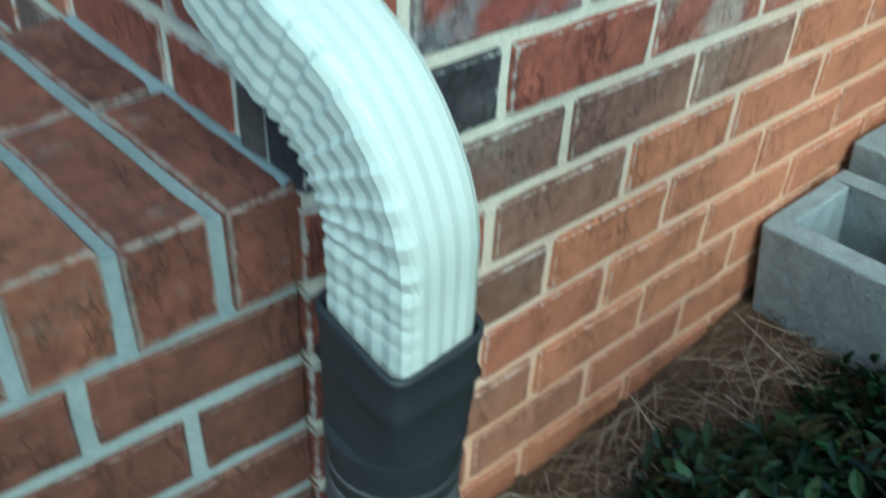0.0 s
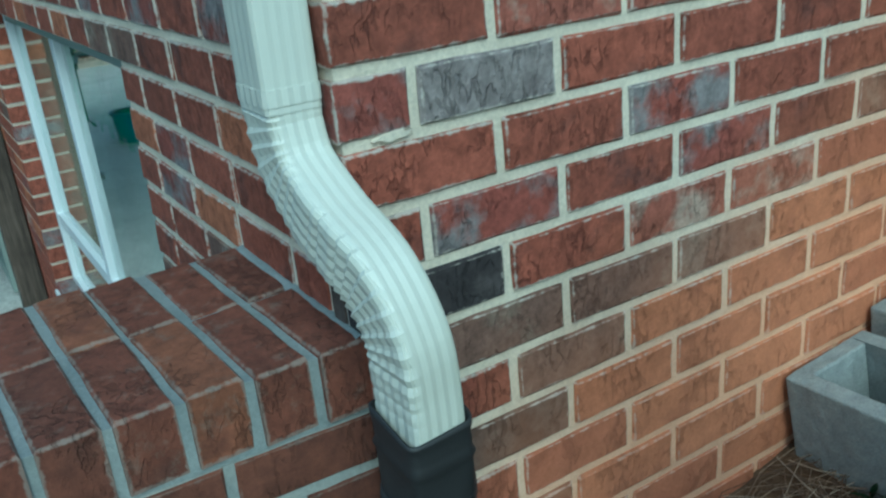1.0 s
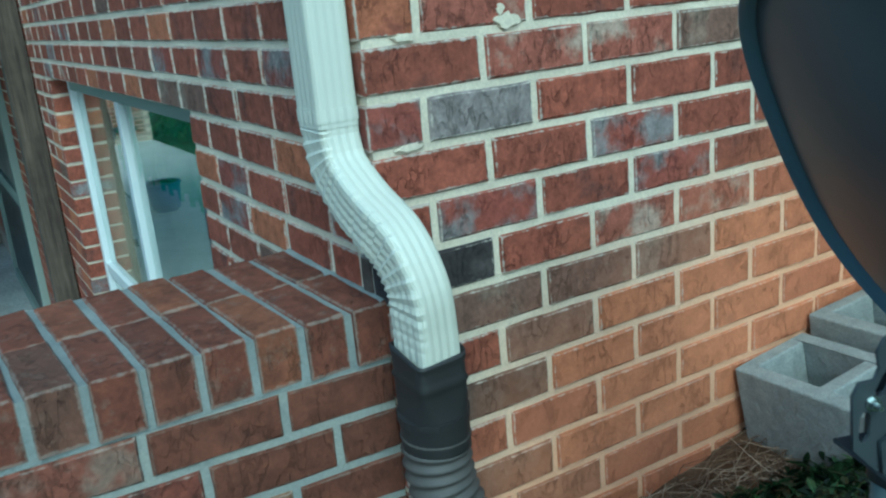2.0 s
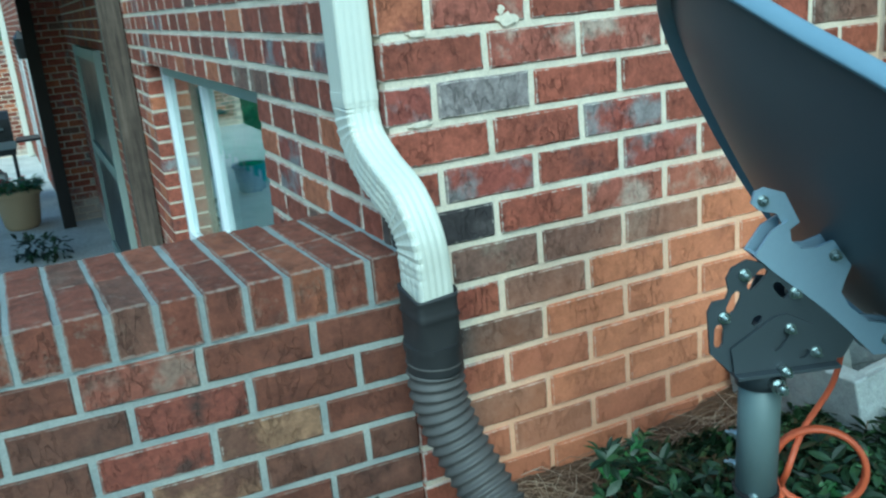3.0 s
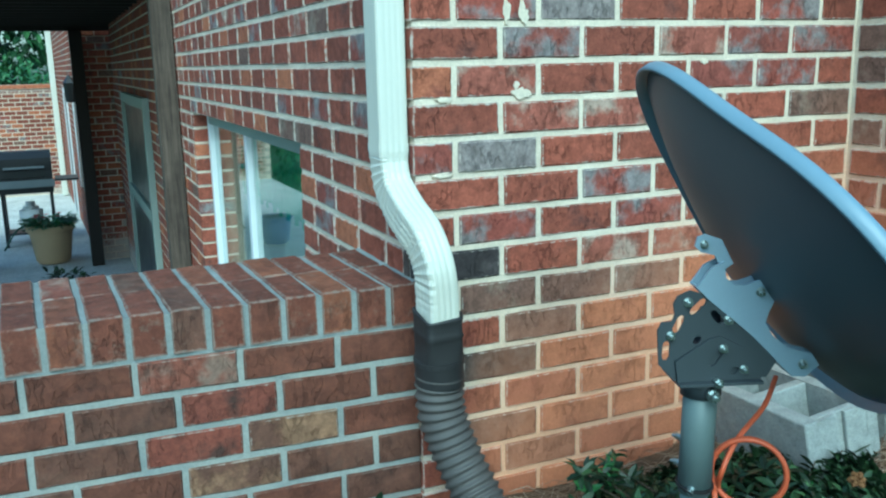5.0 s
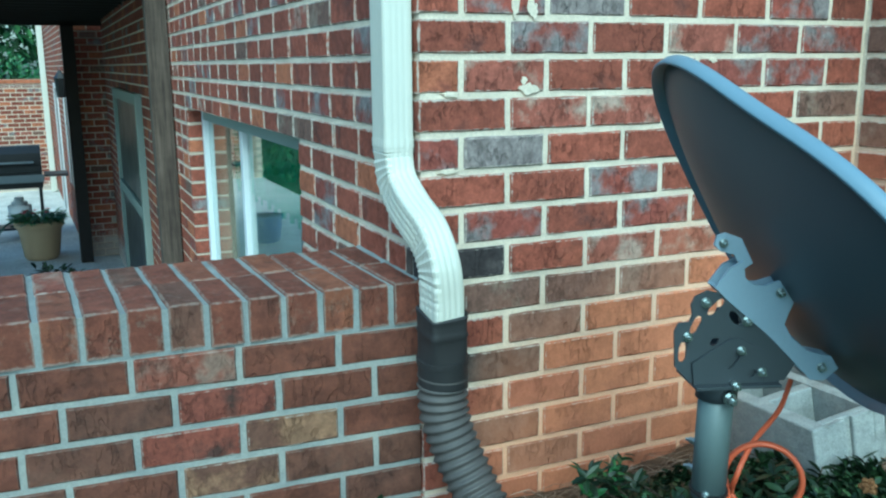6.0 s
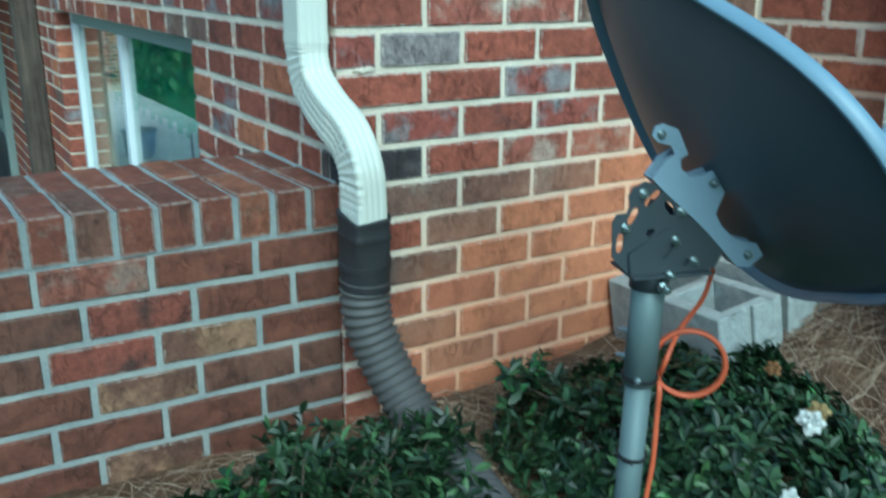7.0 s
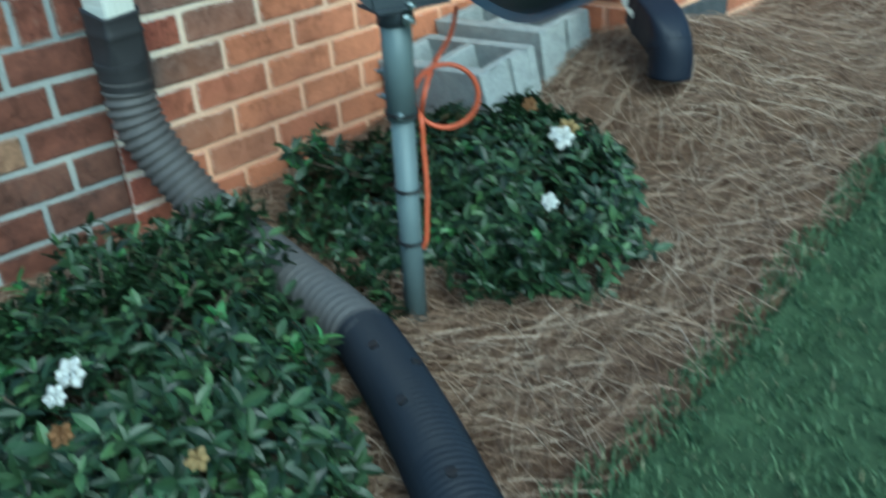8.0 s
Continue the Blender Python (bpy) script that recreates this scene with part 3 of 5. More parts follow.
# ---- rainwater goods ----
def fluted(w, d, ribs=5, depth=0.0011):
    """A rectangular downspout section with shallow flutes, w across and d deep."""
    pts = []
    for (ax, ay), (bx, by) in (((-1, -1), (1, -1)), ((1, -1), (1, 1)), ((1, 1), (-1, 1)), ((-1, 1), (-1, -1))):
        n = ribs * 4
        for k in range(n):
            t = k / n
            x, y = (ax + (bx - ax) * t) * w / 2, (ay + (by - ay) * t) * d / 2
            inset = depth * (0.5 - 0.5 * math.cos(2 * math.pi * ribs * t)) + 0.006 * max(0.0, 1 - min(t, 1 - t) * n / 1.5) ** 2
            if ay == by:
                pts.append((x, y - math.copysign(inset, ay)))
            else:
                pts.append((x - math.copysign(inset, ax), y))
    return pts


def downspout(name, top, base_ctrl, w, d, label, boot_label, seam_z):
    """A spout, its two-bend offset and a rubber boot. base_ctrl: the offset's centre line downwards."""
    spout = thing(name, label, "downspout", base_ctrl[-1])
    sec = fluted(w, d)
    plain = fluted(w, d, 5, 0.0006)
    bm = bmesh.new()
    x, y, z = base_ctrl[0]
    sweep(bm, [(x, y, top), (x, y, (top + z) / 2), (x, y, z - 0.012)], lambda i, s: plain)
    under(part("straight_pipe", bm, CREAM), spout)
    bm = bmesh.new()
    big = [(a * 1.035, b * 1.035) for a, b in sec]
    sweep(bm, [(x, y, z + 0.014), (x, y, z + 0.006), (x, y, z - 0.004)], lambda i, s: big)
    under(part("collar", bm, CREAM), spout)
    line = spline(base_ctrl, 0.0042)

    def pleated(i, s):
        a = line[max(i - 1, 0)]
        b = line[min(i + 1, len(line) - 1)]
        # pleats where the line bends, none in the straight between
        c0 = (line[min(i + 6, len(line) - 1)] - line[i]).normalized()
        c1 = (line[i] - line[max(i - 6, 0)]).normalized() if i else c0
        bend = min(1.0, c0.angle(c1, 0.0) / 0.10)
        saw = (s / 0.0165) % 1.0
        amp = 0.0042 * bend * (saw if saw < 0.75 else (1 - saw) * 3)
        out = []
        for u, v in sec:
            # crimped on the narrow flank, with nicks running a little way round the corners
            k = 1.0 if u > w * 0.38 else 0.75 * max(0.0, (u / w - 0.22) / 0.16) if u > w * 0.22 else 0.12
            cut = amp * k
            out.append((u - (cut if u > w * 0.38 else 0.0), v - math.copysign(cut * 0.8, v) if abs(v) > d * 0.42 else v))
        return out
    bm = bmesh.new()
    sweep(bm, line, pleated)
    under(part("offset_bend", bm, CREAM, None, "cream elbow with crimped pleats on its inner side"), spout)
    return spout, line


DS_W, DS_D = 0.082, 0.064
OFFSET = [(-0.058, -0.064, 0.835), (-0.057, -0.064, 0.800), (-0.038, -0.062, 0.752), (0.024, -0.057, 0.706), (0.090, -0.050, 0.668),
          (0.124, -0.043, 0.612), (0.124, -0.037, 0.548), (0.121, -0.035, 0.480)]
spout_a, line_a = downspout("downspout", 2.9, OFFSET, DS_D, DS_W, "cream painted metal downspout bent forward over the low wall", "", 0.83)


def boot(parent_name, path, w, d, label, rubber):
    """The square-to-round rubber adapter: a folded mouth, a plain square body, then a round collar."""
    b = thing(parent_name, label, "pipe adapter", path[-1])
    n = 28
    line = spline(path, 0.006)
    total = sum((q - p).length for p, q in zip(line, line[1:]))

    def sec(i, s):
        t = min(1.0, max(0.0, (s / total - 0.35) / 0.45))
        t = t * t * (3 - 2 * t)
        out = []
        for k in range(n):
            a = 2 * math.pi * (k + 0.5) / n
            c, q = math.cos(a), math.sin(a)
            e = 0.28
            sx, sy = math.copysign(abs(c) ** e, c) * w / 2, math.copysign(abs(q) ** e, q) * d / 2
            rx, ry = c * 0.051, q * 0.051
            grow = 0.0015 if s < 0.010 else 0.0025 if 0.034 < s < 0.040 else 0.0
            g = 1 + grow / 0.04
            out.append(((sx * (1 - t) + rx * t) * g, (sy * (1 - t) + ry * t) * g))
        return out
    bm = bmesh.new()
    rings = sweep(bm, line, sec, closed_ends=False)
    # the mouth dips at its front corner
    for ring, k in ((rings[0], 1.0), (rings[1], 0.7), (rings[2], 0.35)):
        for v in ring:
            off = (v.co - line[0])
            v.co.z += k * (0.010 - 0.020 * max(0.0, off.x * 14 + off.y * -6) ** 1.0 * 0.8) if abs(off.z) < 0.05 else 0
    bmesh.ops.solidify(bm, geom=bm.faces[:], thickness=0.0035)
    under(part("rubber_body", bm, rubber, None, "", True), b)
    bm = bmesh.new()
    k0 = int(len(line) * 0.62)
    sweep(bm, [line[k0 - 1], line[k0], line[k0 + 1]], lambda i, s: circle(0.0535, 24))
    under(part("band", bm, rubber), b)
    return b


boot("downspout_boot", [(0.121, -0.035, 0.512), (0.121, -0.035, 0.48), (0.118, -0.033, 0.44), (0.114, -0.030, 0.375), (0.113, -0.030, 0.362)], 0.079, 0.091,
     "black rubber boot between the downspout and the drain pipe", BLACK_RUBBER)


def corrugated(name, ctrl, r, pitch, mat, label, depth=0.0115, holes=False):
    """Flexible ribbed drain pipe."""
    p = thing(name, label, "drain pipe", ctrl[-1])
    line = spline(ctrl, pitch / 6)

    def sec(i, s):
        ph = (s / pitch) % 1.0
        rr = r - depth * (0.5 + 0.5 * math.cos(2 * math.pi * ph)) ** 0.8
        sag = 1.0
        return [(u * sag, v) for u, v in circle(rr, 26)]
    bm = bmesh.new()
    sweep(bm, line, sec, closed_ends=False)
    tube = part("ribbed_tube", bm, mat, None, "", True)
    under(tube, p)
    if holes:
        for k, side in ((0.10, 0.3), (0.16, -0.6), (0.24, 0.4), (0.40, 0.1), (0.55, -0.4), (0.70, 0.3)):
            i = int(k * (len(line) - 2))
            d = (line[i + 1] - line[i]).normalized()
            s = d.cross(Vector((0, 0, 1))).normalized()
            up = (s.cross(d) * math.cos(side) + s * math.sin(side)).normalized()
            bm = bmesh.new()
            rod(bm, line[i] + up * (r - 0.010), line[i] + up * (r + 0.001), 0.008, 10)
            under(part("drain_hole", bm, BLACK_TIE), p)
    return p


corrugated("drain_pipe", [(0.114, -0.030, 0.390), (0.113, -0.031, 0.340), (0.120, -0.027, 0.285), (0.145, -0.008, 0.210), (0.195, 0.018, 0.128), (0.265, 0.033, 0.074),
                          (0.37, 0.034, 0.050), (0.50, 0.012, 0.042), (0.64, -0.012, 0.037), (0.78, -0.045, 0.034)],
           0.0530, 0.0205, PIPE_GREY, "dusty grey ribbed flexible drain pipe running down to the bed", 0.0075)
corrugated("black_drain_pipe", [(0.752, -0.036, 0.034), (0.87, -0.088, 0.034), (0.986, -0.145, 0.034), (1.072, -0.191, 0.034), (1.133, -0.226, 0.035), (1.40, -0.375, 0.036), (1.70, -0.55, 0.036)],
           0.0545, 0.0125, PIPE_BLACK, "black ribbed drain pipe with small round holes on the straw", 0.004, True)

SECOND = [(0.478, 1.160, 0.70), (0.479, 1.158, 0.63), (0.492, 1.142, 0.55), (0.528, 1.108, 0.46), (0.575, 1.065, 0.405), (0.622, 1.030, 0.365), (0.665, 1.003, 0.344)]
downspout("downspout", 2.9, SECOND, DS_W, DS_D, "cream painted metal downspout by the stepped wall", "", 0.7)
boot("downspout_boot", [(0.642, 1.018, 0.353), (0.682, 0.993, 0.338), (0.720, 0.972, 0.315), (0.742, 0.962, 0.285), (0.748, 0.960, 0.25), (0.748, 0.958, 0.214)], 0.088, 0.096,
     "blue-black rubber boot that turns the downspout out onto the straw", BLUE_RUBBER)


# ---- satellite dish ----
DC = Vector((0.726, 0.273, 0.729))
AZ, EL = 1.234, 0.576
DN = Vector((math.cos(EL) * math.cos(AZ), math.cos(EL) * math.sin(AZ), math.sin(EL)))
DU = Vector((math.sin(AZ), -math.cos(AZ), 0))
DW = DN.cross(DU) if DN.cross(DU).z > 0 else DU.cross(DN)
DISH = Matrix(((DU.x, DW.x, DN.x, DC.x), (DU.y, DW.y, DN.y, DC.y), (DU.z, DW.z, DN.z, DC.z), (0, 0, 0, 1)))
BOWL = 0.066


def rim_point(th, k, z):
    """The egg-shaped outline, drawn out to a corner at the top."""
    r = 0.3238 + 0.0220 * math.cos(2 * th) + 0.0114 * math.sin(2 * th) + 0.0310 * math.cos(3 * th) - 0.0090 * math.sin(3 * th) + 0.0020 * math.cos(4 * th) + 0.0055 * math.sin(4 * th)
    return Vector((r * k * math.cos(th), r * k * math.sin(th), z))


POLE_TOP, POLE_FOOT = Vector((0.711, 0.143, 0.555)), Vector((0.711, 0.126, -0.06))


def on_pole(z):
    t = (z - POLE_FOOT.z) / (POLE_TOP.z - POLE_FOOT.z)
    return POLE_FOOT + (POLE_TOP - POLE_FOOT) * t


dish = thing("satellite_dish", "slate grey satellite dish on a galvanised pole, seen from behind", "satellite dish", POLE_FOOT)
bm = bmesh.new()
N, K = 96, 14
rows = []
for k in range(K + 1):
    q = k / K
    rows.append([bm.verts.new(DISH @ rim_point(2 * math.pi * i / N, max(q, 0.001), -BOWL * (1 - q * q))) for i in range(N)])
for a, b in zip(rows, rows[1:]):
    for i in range(N):
        j = (i + 1) % N
        bm.faces.new((a[i], a[j], b[j], b[i]))
bm.faces.new(rows[0])
bmesh.ops.recalc_face_normals(bm, faces=bm.faces)
bmesh.ops.solidify(bm, geom=bm.faces[:], thickness=0.0025)
under(part("reflector", bm, DISH_PAINT, None, "", True), dish)
bm = bmesh.new()
prof = ((1.002, 0.004), (1.030, 0.003), (1.036, -0.003), (1.036, -0.016), (1.024, -0.019), (1.020, -0.006), (1.000, -0.003))
ring = [[bm.verts.new(DISH @ rim_point(2 * math.pi * i / N, k, z)) for k, z in prof] for i in range(N)]
for i in range(N):
    a, b = ring[i], ring[(i + 1) % N]
    for j in range(len(prof)):
        jj = (j + 1) % len(prof)
        bm.faces.new((a[j], b[j], b[jj], a[jj]))
bmesh.ops.recalc_face_normals(bm, faces=bm.faces)
under(part("rim", bm, RIM_SKYLIT, None, "rolled rim with sky light put into its colour", True), dish)


def bolt(at, axis, parent, r=0.0065, head=0.006):
    at, axis = Vector(at), Vector(axis).normalized()
    bm = bmesh.new()
    rod(bm, at - axis * 0.012, at + axis * 0.001, r * 1.3, 16)
    rod(bm, at, at + axis * head, r, 6)
    rod(bm, at + axis * head * 0.9, at + axis * (head + 0.006), r * 0.5, 10)
    return under(part("bolt", bm, ZINC), parent)


# saddle channel on the back of the bowl: two flanks with bolted ears, a web between them
flank = [(0.062, -0.096), (0.064, -0.118), (0.052, -0.149), (0.025, -0.143), (-0.062, -0.117),
         (-0.147, -0.101), (-0.160, -0.084), (-0.156, -0.058), (-0.134, -0.058), (-0.106, -0.084), (-0.075, -0.093), (-0.052, -0.092), (-0.042, -0.080),
         (-0.033, -0.067), (-0.020, -0.057), (-0.004, -0.058), (0.008, -0.068), (0.014, -0.089), (0.024, -0.102), (0.040, -0.106)]
tab = [(0.110, -0.097), (0.113, -0.109), (0.104, -0.119), (0.091, -0.116), (0.076, -0.102), (0.050, -0.104), (0.050, -0.086), (0.090, -0.082)]
bm = bmesh.new()
prism(bm, tab, 0.004, DISH @ Matrix(((0, 0, 1, 0.056), (1, 0, 0, 0), (0, 1, 0, 0), (0, 0, 0, 1))))
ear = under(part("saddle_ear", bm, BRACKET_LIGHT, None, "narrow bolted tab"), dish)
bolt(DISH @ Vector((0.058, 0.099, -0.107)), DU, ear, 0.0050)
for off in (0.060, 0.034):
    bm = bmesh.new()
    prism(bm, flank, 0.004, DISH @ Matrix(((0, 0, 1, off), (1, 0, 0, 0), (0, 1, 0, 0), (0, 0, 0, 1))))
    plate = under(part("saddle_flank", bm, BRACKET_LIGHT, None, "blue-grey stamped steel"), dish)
    for w0, n0 in (((-0.008, -0.075), (-0.140, -0.078)) if off > 0.05 else ()):
        bolt(DISH @ Vector((off + 0.002, w0, n0)), DU, plate, 0.0056)
bm = bmesh.new()
web = [(0.052, -0.1485), (-0.147, -0.1005), (-0.146, -0.0965), (0.051, -0.1445)]
near_side = [bm.verts.new(DISH @ Vector((0.0585, w, q))) for w, q in web]
far_side = [bm.verts.new(DISH @ Vector((0.0360, w, q))) for w, q in web]
bm.faces.new(near_side)
bm.faces.new(far_side[::-1])
for i in range(4):
    j = (i + 1) % 4
    bm.faces.new((near_side[i], near_side[j], far_side[j], far_side[i]))
bmesh.ops.recalc_face_normals(bm, faces=bm.faces)
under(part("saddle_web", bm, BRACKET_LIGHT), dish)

# elevation bracket: slotted cheeks either side of the pole, and a foot plate on its top
H = Vector((math.cos(AZ), math.sin(AZ), 0))
BR = Matrix(((H.x, 0, DU.x, POLE_TOP.x), (H.y, 0, DU.y, POLE_TOP.y), (0, 1, 0, POLE_TOP.z), (0, 0, 0, 1)))


def slotted(name, outline, slots, off, mat):
    """An upright steel plate with slots cut through it."""
    curve = bpy.data.curves.new(name, "CURVE")
    curve.dimensions, curve.fill_mode, curve.extrude = "2D", "BOTH", 0.002
    loops = [outline]
    for (x0, y0), (x1, y1) in slots:
        a, b = Vector((x0, y0)), Vector((x1, y1))
        d = (b - a).normalized() * 0.0055
        q = Vector((-d.y, d.x))
        loops.append([tuple(p) for p in (a - d + q * 0.5, a - d - q * 0.5, a - q, b - q, b + d - q * 0.5, b + d + q * 0.5, b + q, a + q)])
    for pts in loops:
        sp = curve.splines.new("POLY")
        sp.points.add(len(pts) - 1)
        for p, (x, y) in zip(sp.points, pts):
            p.co = (x, y, 0, 1)
        sp.use_cyclic_u = True
    shape = bpy.data.objects.new(name, curve)
    bm = bmesh.new()
    bm.from_mesh(shape.to_mesh())
    shape.to_mesh_clear()
    bpy.data.objects.remove(shape)
    bpy.data.curves.remove(curve)
    bm.transform(BR @ Matrix.Translation((0, 0, off)))
    return under(part(name, bm, mat), dish)


CHEEK = [(-0.080, 0.074), (-0.074, 0.086), (-0.059, 0.087), (-0.055, 0.097), (-0.058, 0.112), (-0.052, 0.124), (-0.034, 0.132), (-0.014, 0.126),
         (0.020, 0.098), (0.066, 0.054), (0.100, 0.020), (0.086, -0.004), (-0.052, -0.004), (-0.077, 0.022)]
BACK = [(0.006, 0.090), (0.030, 0.086), (0.066, 0.054), (0.100, 0.020), (0.086, -0.004), (-0.018, -0.004), (-0.018, 0.030)]
near_cheek = slotted("cheek_plate", CHEEK, [((-0.0665, 0.052), (-0.0672, 0.034)), ((-0.028, 0.101), (-0.015, 0.114)), ((-0.053, 0.075), (-0.046, 0.090)), ((0.003, 0.096), (0.011, 0.086)), ((-0.022, 0.056), (-0.020, 0.058))], 0.029, BRACKET)
slotted("cheek_plate", BACK, [], -0.030, BRACKET)
front = slotted("front_plate", [(-0.050, -0.004), (-0.054, 0.028), (-0.004, 0.060), (0.012, 0.063), (0.045, 0.046), (0.078, 0.014), (0.075, -0.004)], [((0.001, 0.024), (0.010, 0.037)), ((0.033, 0.010), (0.035, 0.011))], 0.035, BRACKET)
for x, y in ((-0.037, 0.115), (-0.061, 0.066), (0.024, 0.086)):
    bolt(BR @ Vector((x, y, 0.032)), DU, near_cheek, 0.0056)
for x, y in ((0.016, 0.045), (0.048, 0.012)):
    bolt(BR @ Vector((x, y, 0.038)), DU, front, 0.0050)
bm = bmesh.new()
box(bm, (-0.050, -0.0090, -0.034), (0.075, -0.0045, 0.048), 0.0005, BR)
foot = under(part("foot_plate", bm, BRACKET), dish)
bolt(BR @ Vector((0.007, -0.004, 0.049)), DU, foot, 0.0052)
bm = bmesh.new()
box(bm, (-0.016, -0.008, -0.026), (0.062, 0.044, 0.026), 0.006, BR)
under(part("bracket_core", bm, BRACKET), dish)
bm = bmesh.new()
rod(bm, on_pole(0.517), on_pole(0.549), 0.030, 28)
clamp = under(part("clamp", bm, BRACKET, None, "", True), dish)
bolt(BR @ Vector((0.003, -0.026, 0.040)), DU, clamp, 0.0072, 0.012)

# pole: a stout sleeve above, a thinner galvanised pipe below
bm = bmesh.new()
rod(bm, on_pole(0.36), on_pole(0.556), 0.0255, 28)
under(part("pole_sleeve", bm, GALV, None, "grey painted sleeve", True), dish)
bm = bmesh.new()
rod(bm, on_pole(-0.06), on_pole(0.37), 0.0205, 28)
under(part("pole", bm, GALV, None, "galvanised steel pipe", True), dish)
for z in (0.398, 0.44):
    a = on_pole(z)
    bolt(a + Vector((-0.024, -0.012, 0)), (-0.9, -0.45, 0), dish, 0.005, 0.008)
bolt(on_pole(0.372) + Vector((0.016, -0.02, 0)), (0.6, -0.8, 0), dish, 0.005, 0.006)
# feed arm that reaches forward under the bowl
arm0 = DC - DW * 0.150 - DN * 0.050
bm = bmesh.new()
arm_line = spline([arm0, arm0 + DN * 0.12 - DW * 0.02, arm0 + DN * 0.28 - DW * 0.005, arm0 + DN * 0.46 + DW * 0.02, arm0 + DN * 0.60 + DW * 0.045], 0.012)
sweep(bm, arm_line, lambda i, s: [(u * 0.9, v * 1.1) for u, v in circle(0.020, 16)])
under(part("feed_arm", bm, RIM_SKYLIT, None, "pale grey tubular arm", True), dish)


def tie(z, r, parent=None):
    t = thing("cable_tie", "black nylon tie round the dish pole", "cable tie", on_pole(z), "ties on the pole")
    c, ax = on_pole(z), (POLE_TOP - POLE_FOOT).normalized()
    tilt = Vector((0.10, 0.02, 1)).normalized()
    u = tilt.cross(Vector((1, 0, 0))).normalized()
    w = tilt.cross(u)
    bm = bmesh.new()
    pts = [c + (u * math.cos(a) + w * math.sin(a)) * (r + 0.001) for a in [2 * math.pi * k / 28 for k in range(29)]]
    sweep(bm, pts, lambda i, s: [(-0.0014, -0.0024), (0.0014, -0.0024), (0.0014, 0.0024), (-0.0014, 0.0024)])
    under(part("strap", bm, BLACK_TIE), t)
    bm = bmesh.new()
    head = c + Vector((0.010, -0.022, 0)).normalized() * (r + 0.003)
    box(bm, head - Vector((0.004, 0.003, 0.003)), head + Vector((0.004, 0.003, 0.003)), 0.001)
    rod(bm, head, head + Vector((0.022, -0.006, 0.004)), 0.0013, 6)
    under(part("tie_head", bm, BLACK_TIE), t)


for z, r in ((0.372, 0.0265), (0.235, 0.0222), (0.135, 0.0222), (-0.022, 0.0222)):
    tie(z, r)

cable = thing("orange_cable", "orange coaxial cable coiled in one loop beside the pole", "cable", on_pole(0.1))
RC = Vector((0.716, 0.240, 0.372))
ru, rv = Vector((0.70, 0.70, 0.08)).normalized(), Vector((-0.08, -0.02, 1)).normalized()
loop = [RC + ru * (0.056 * math.cos(a)) + rv * (0.056 * math.sin(a)) + Vector((0.004, -0.004, 0)) * (a / 6.28) for a in [math.pi * 1.02 + 2 * math.pi * k / 22 for k in range(23)]]
side = Vector((0.026, 0.018, 0.0))
ctrl = [Vector((0.672, 0.330, 0.500)), Vector((0.690, 0.290, 0.462)), Vector((0.705, 0.225, 0.425)), Vector((0.718, 0.185, 0.385)), *loop[::2][1:],
        on_pole(0.36) + side, on_pole(0.31) + side * 1.05, on_pole(0.235) + side * 1.1, on_pole(0.18) + side * 1.0, on_pole(0.135) + side * 0.88, on_pole(0.115) + side * 0.6]
bm = bmesh.new()
sweep(bm, spline(ctrl, 0.005), lambda i, s: circle(0.0042, 10))
under(part("cable_run", bm, ORANGE, None, "", True), cable)
bm = bmesh.new()
sweep(bm, spline([p + Vector((0.006, -0.005, 0.002)) for p in loop], 0.005), lambda i, s: circle(0.0042, 10))
under(part("second_turn", bm, ORANGE, None, "", True), cable)


# ---- concrete blocks ----
def concrete_block(at, rz, tilt, roll, label):
    b = thing("concrete_block", label, "concrete block", (0, 0, 0), "blocks by the wall")
    L, W, Hh, T = 0.394, 0.194, 0.194, 0.033
    m = Matrix.Identity(4)
    bm = bmesh.new()
    # long faces, middle web and two end webs with a sash groove
    for lo, hi in (((0, 0, 0), (L, T, Hh)), ((0, W - T, 0), (L, W, Hh)), ((L / 2 - T / 2, T, 0), (L / 2 + T / 2, W - T, Hh)),
                   ((0, T, 0), (T, W - T, Hh)), ((L - T, T, 0), (L - 0.012, W - T, Hh)),
                   ((L - 0.0125, T, 0), (L, W / 2 - 0.010, Hh)), ((L - 0.0125, W / 2 + 0.010, 0), (L, W - T, Hh))):
        box(bm, lo, hi)
    bmesh.ops.remove_doubles(bm, verts=bm.verts, dist=0.0001)
    ob = part("block_body", bm, CONCRETE, b)
    md = ob.modifiers.new("edge", "BEVEL")
    md.width, md.segments, md.limit_method = 0.004, 2, "ANGLE"
    b.matrix_basis = pose(*at, roll, tilt, rz)
    return b


concrete_block((0.024, 0.758, 0.018), -5.0, -4.0, 9.0, "grey hollow concrete block lying on the straw against the wall")
concrete_block((0.022, 0.975, 0.074), -4.5, -3.0, 6.0, "grey hollow concrete block, second one in the corner")


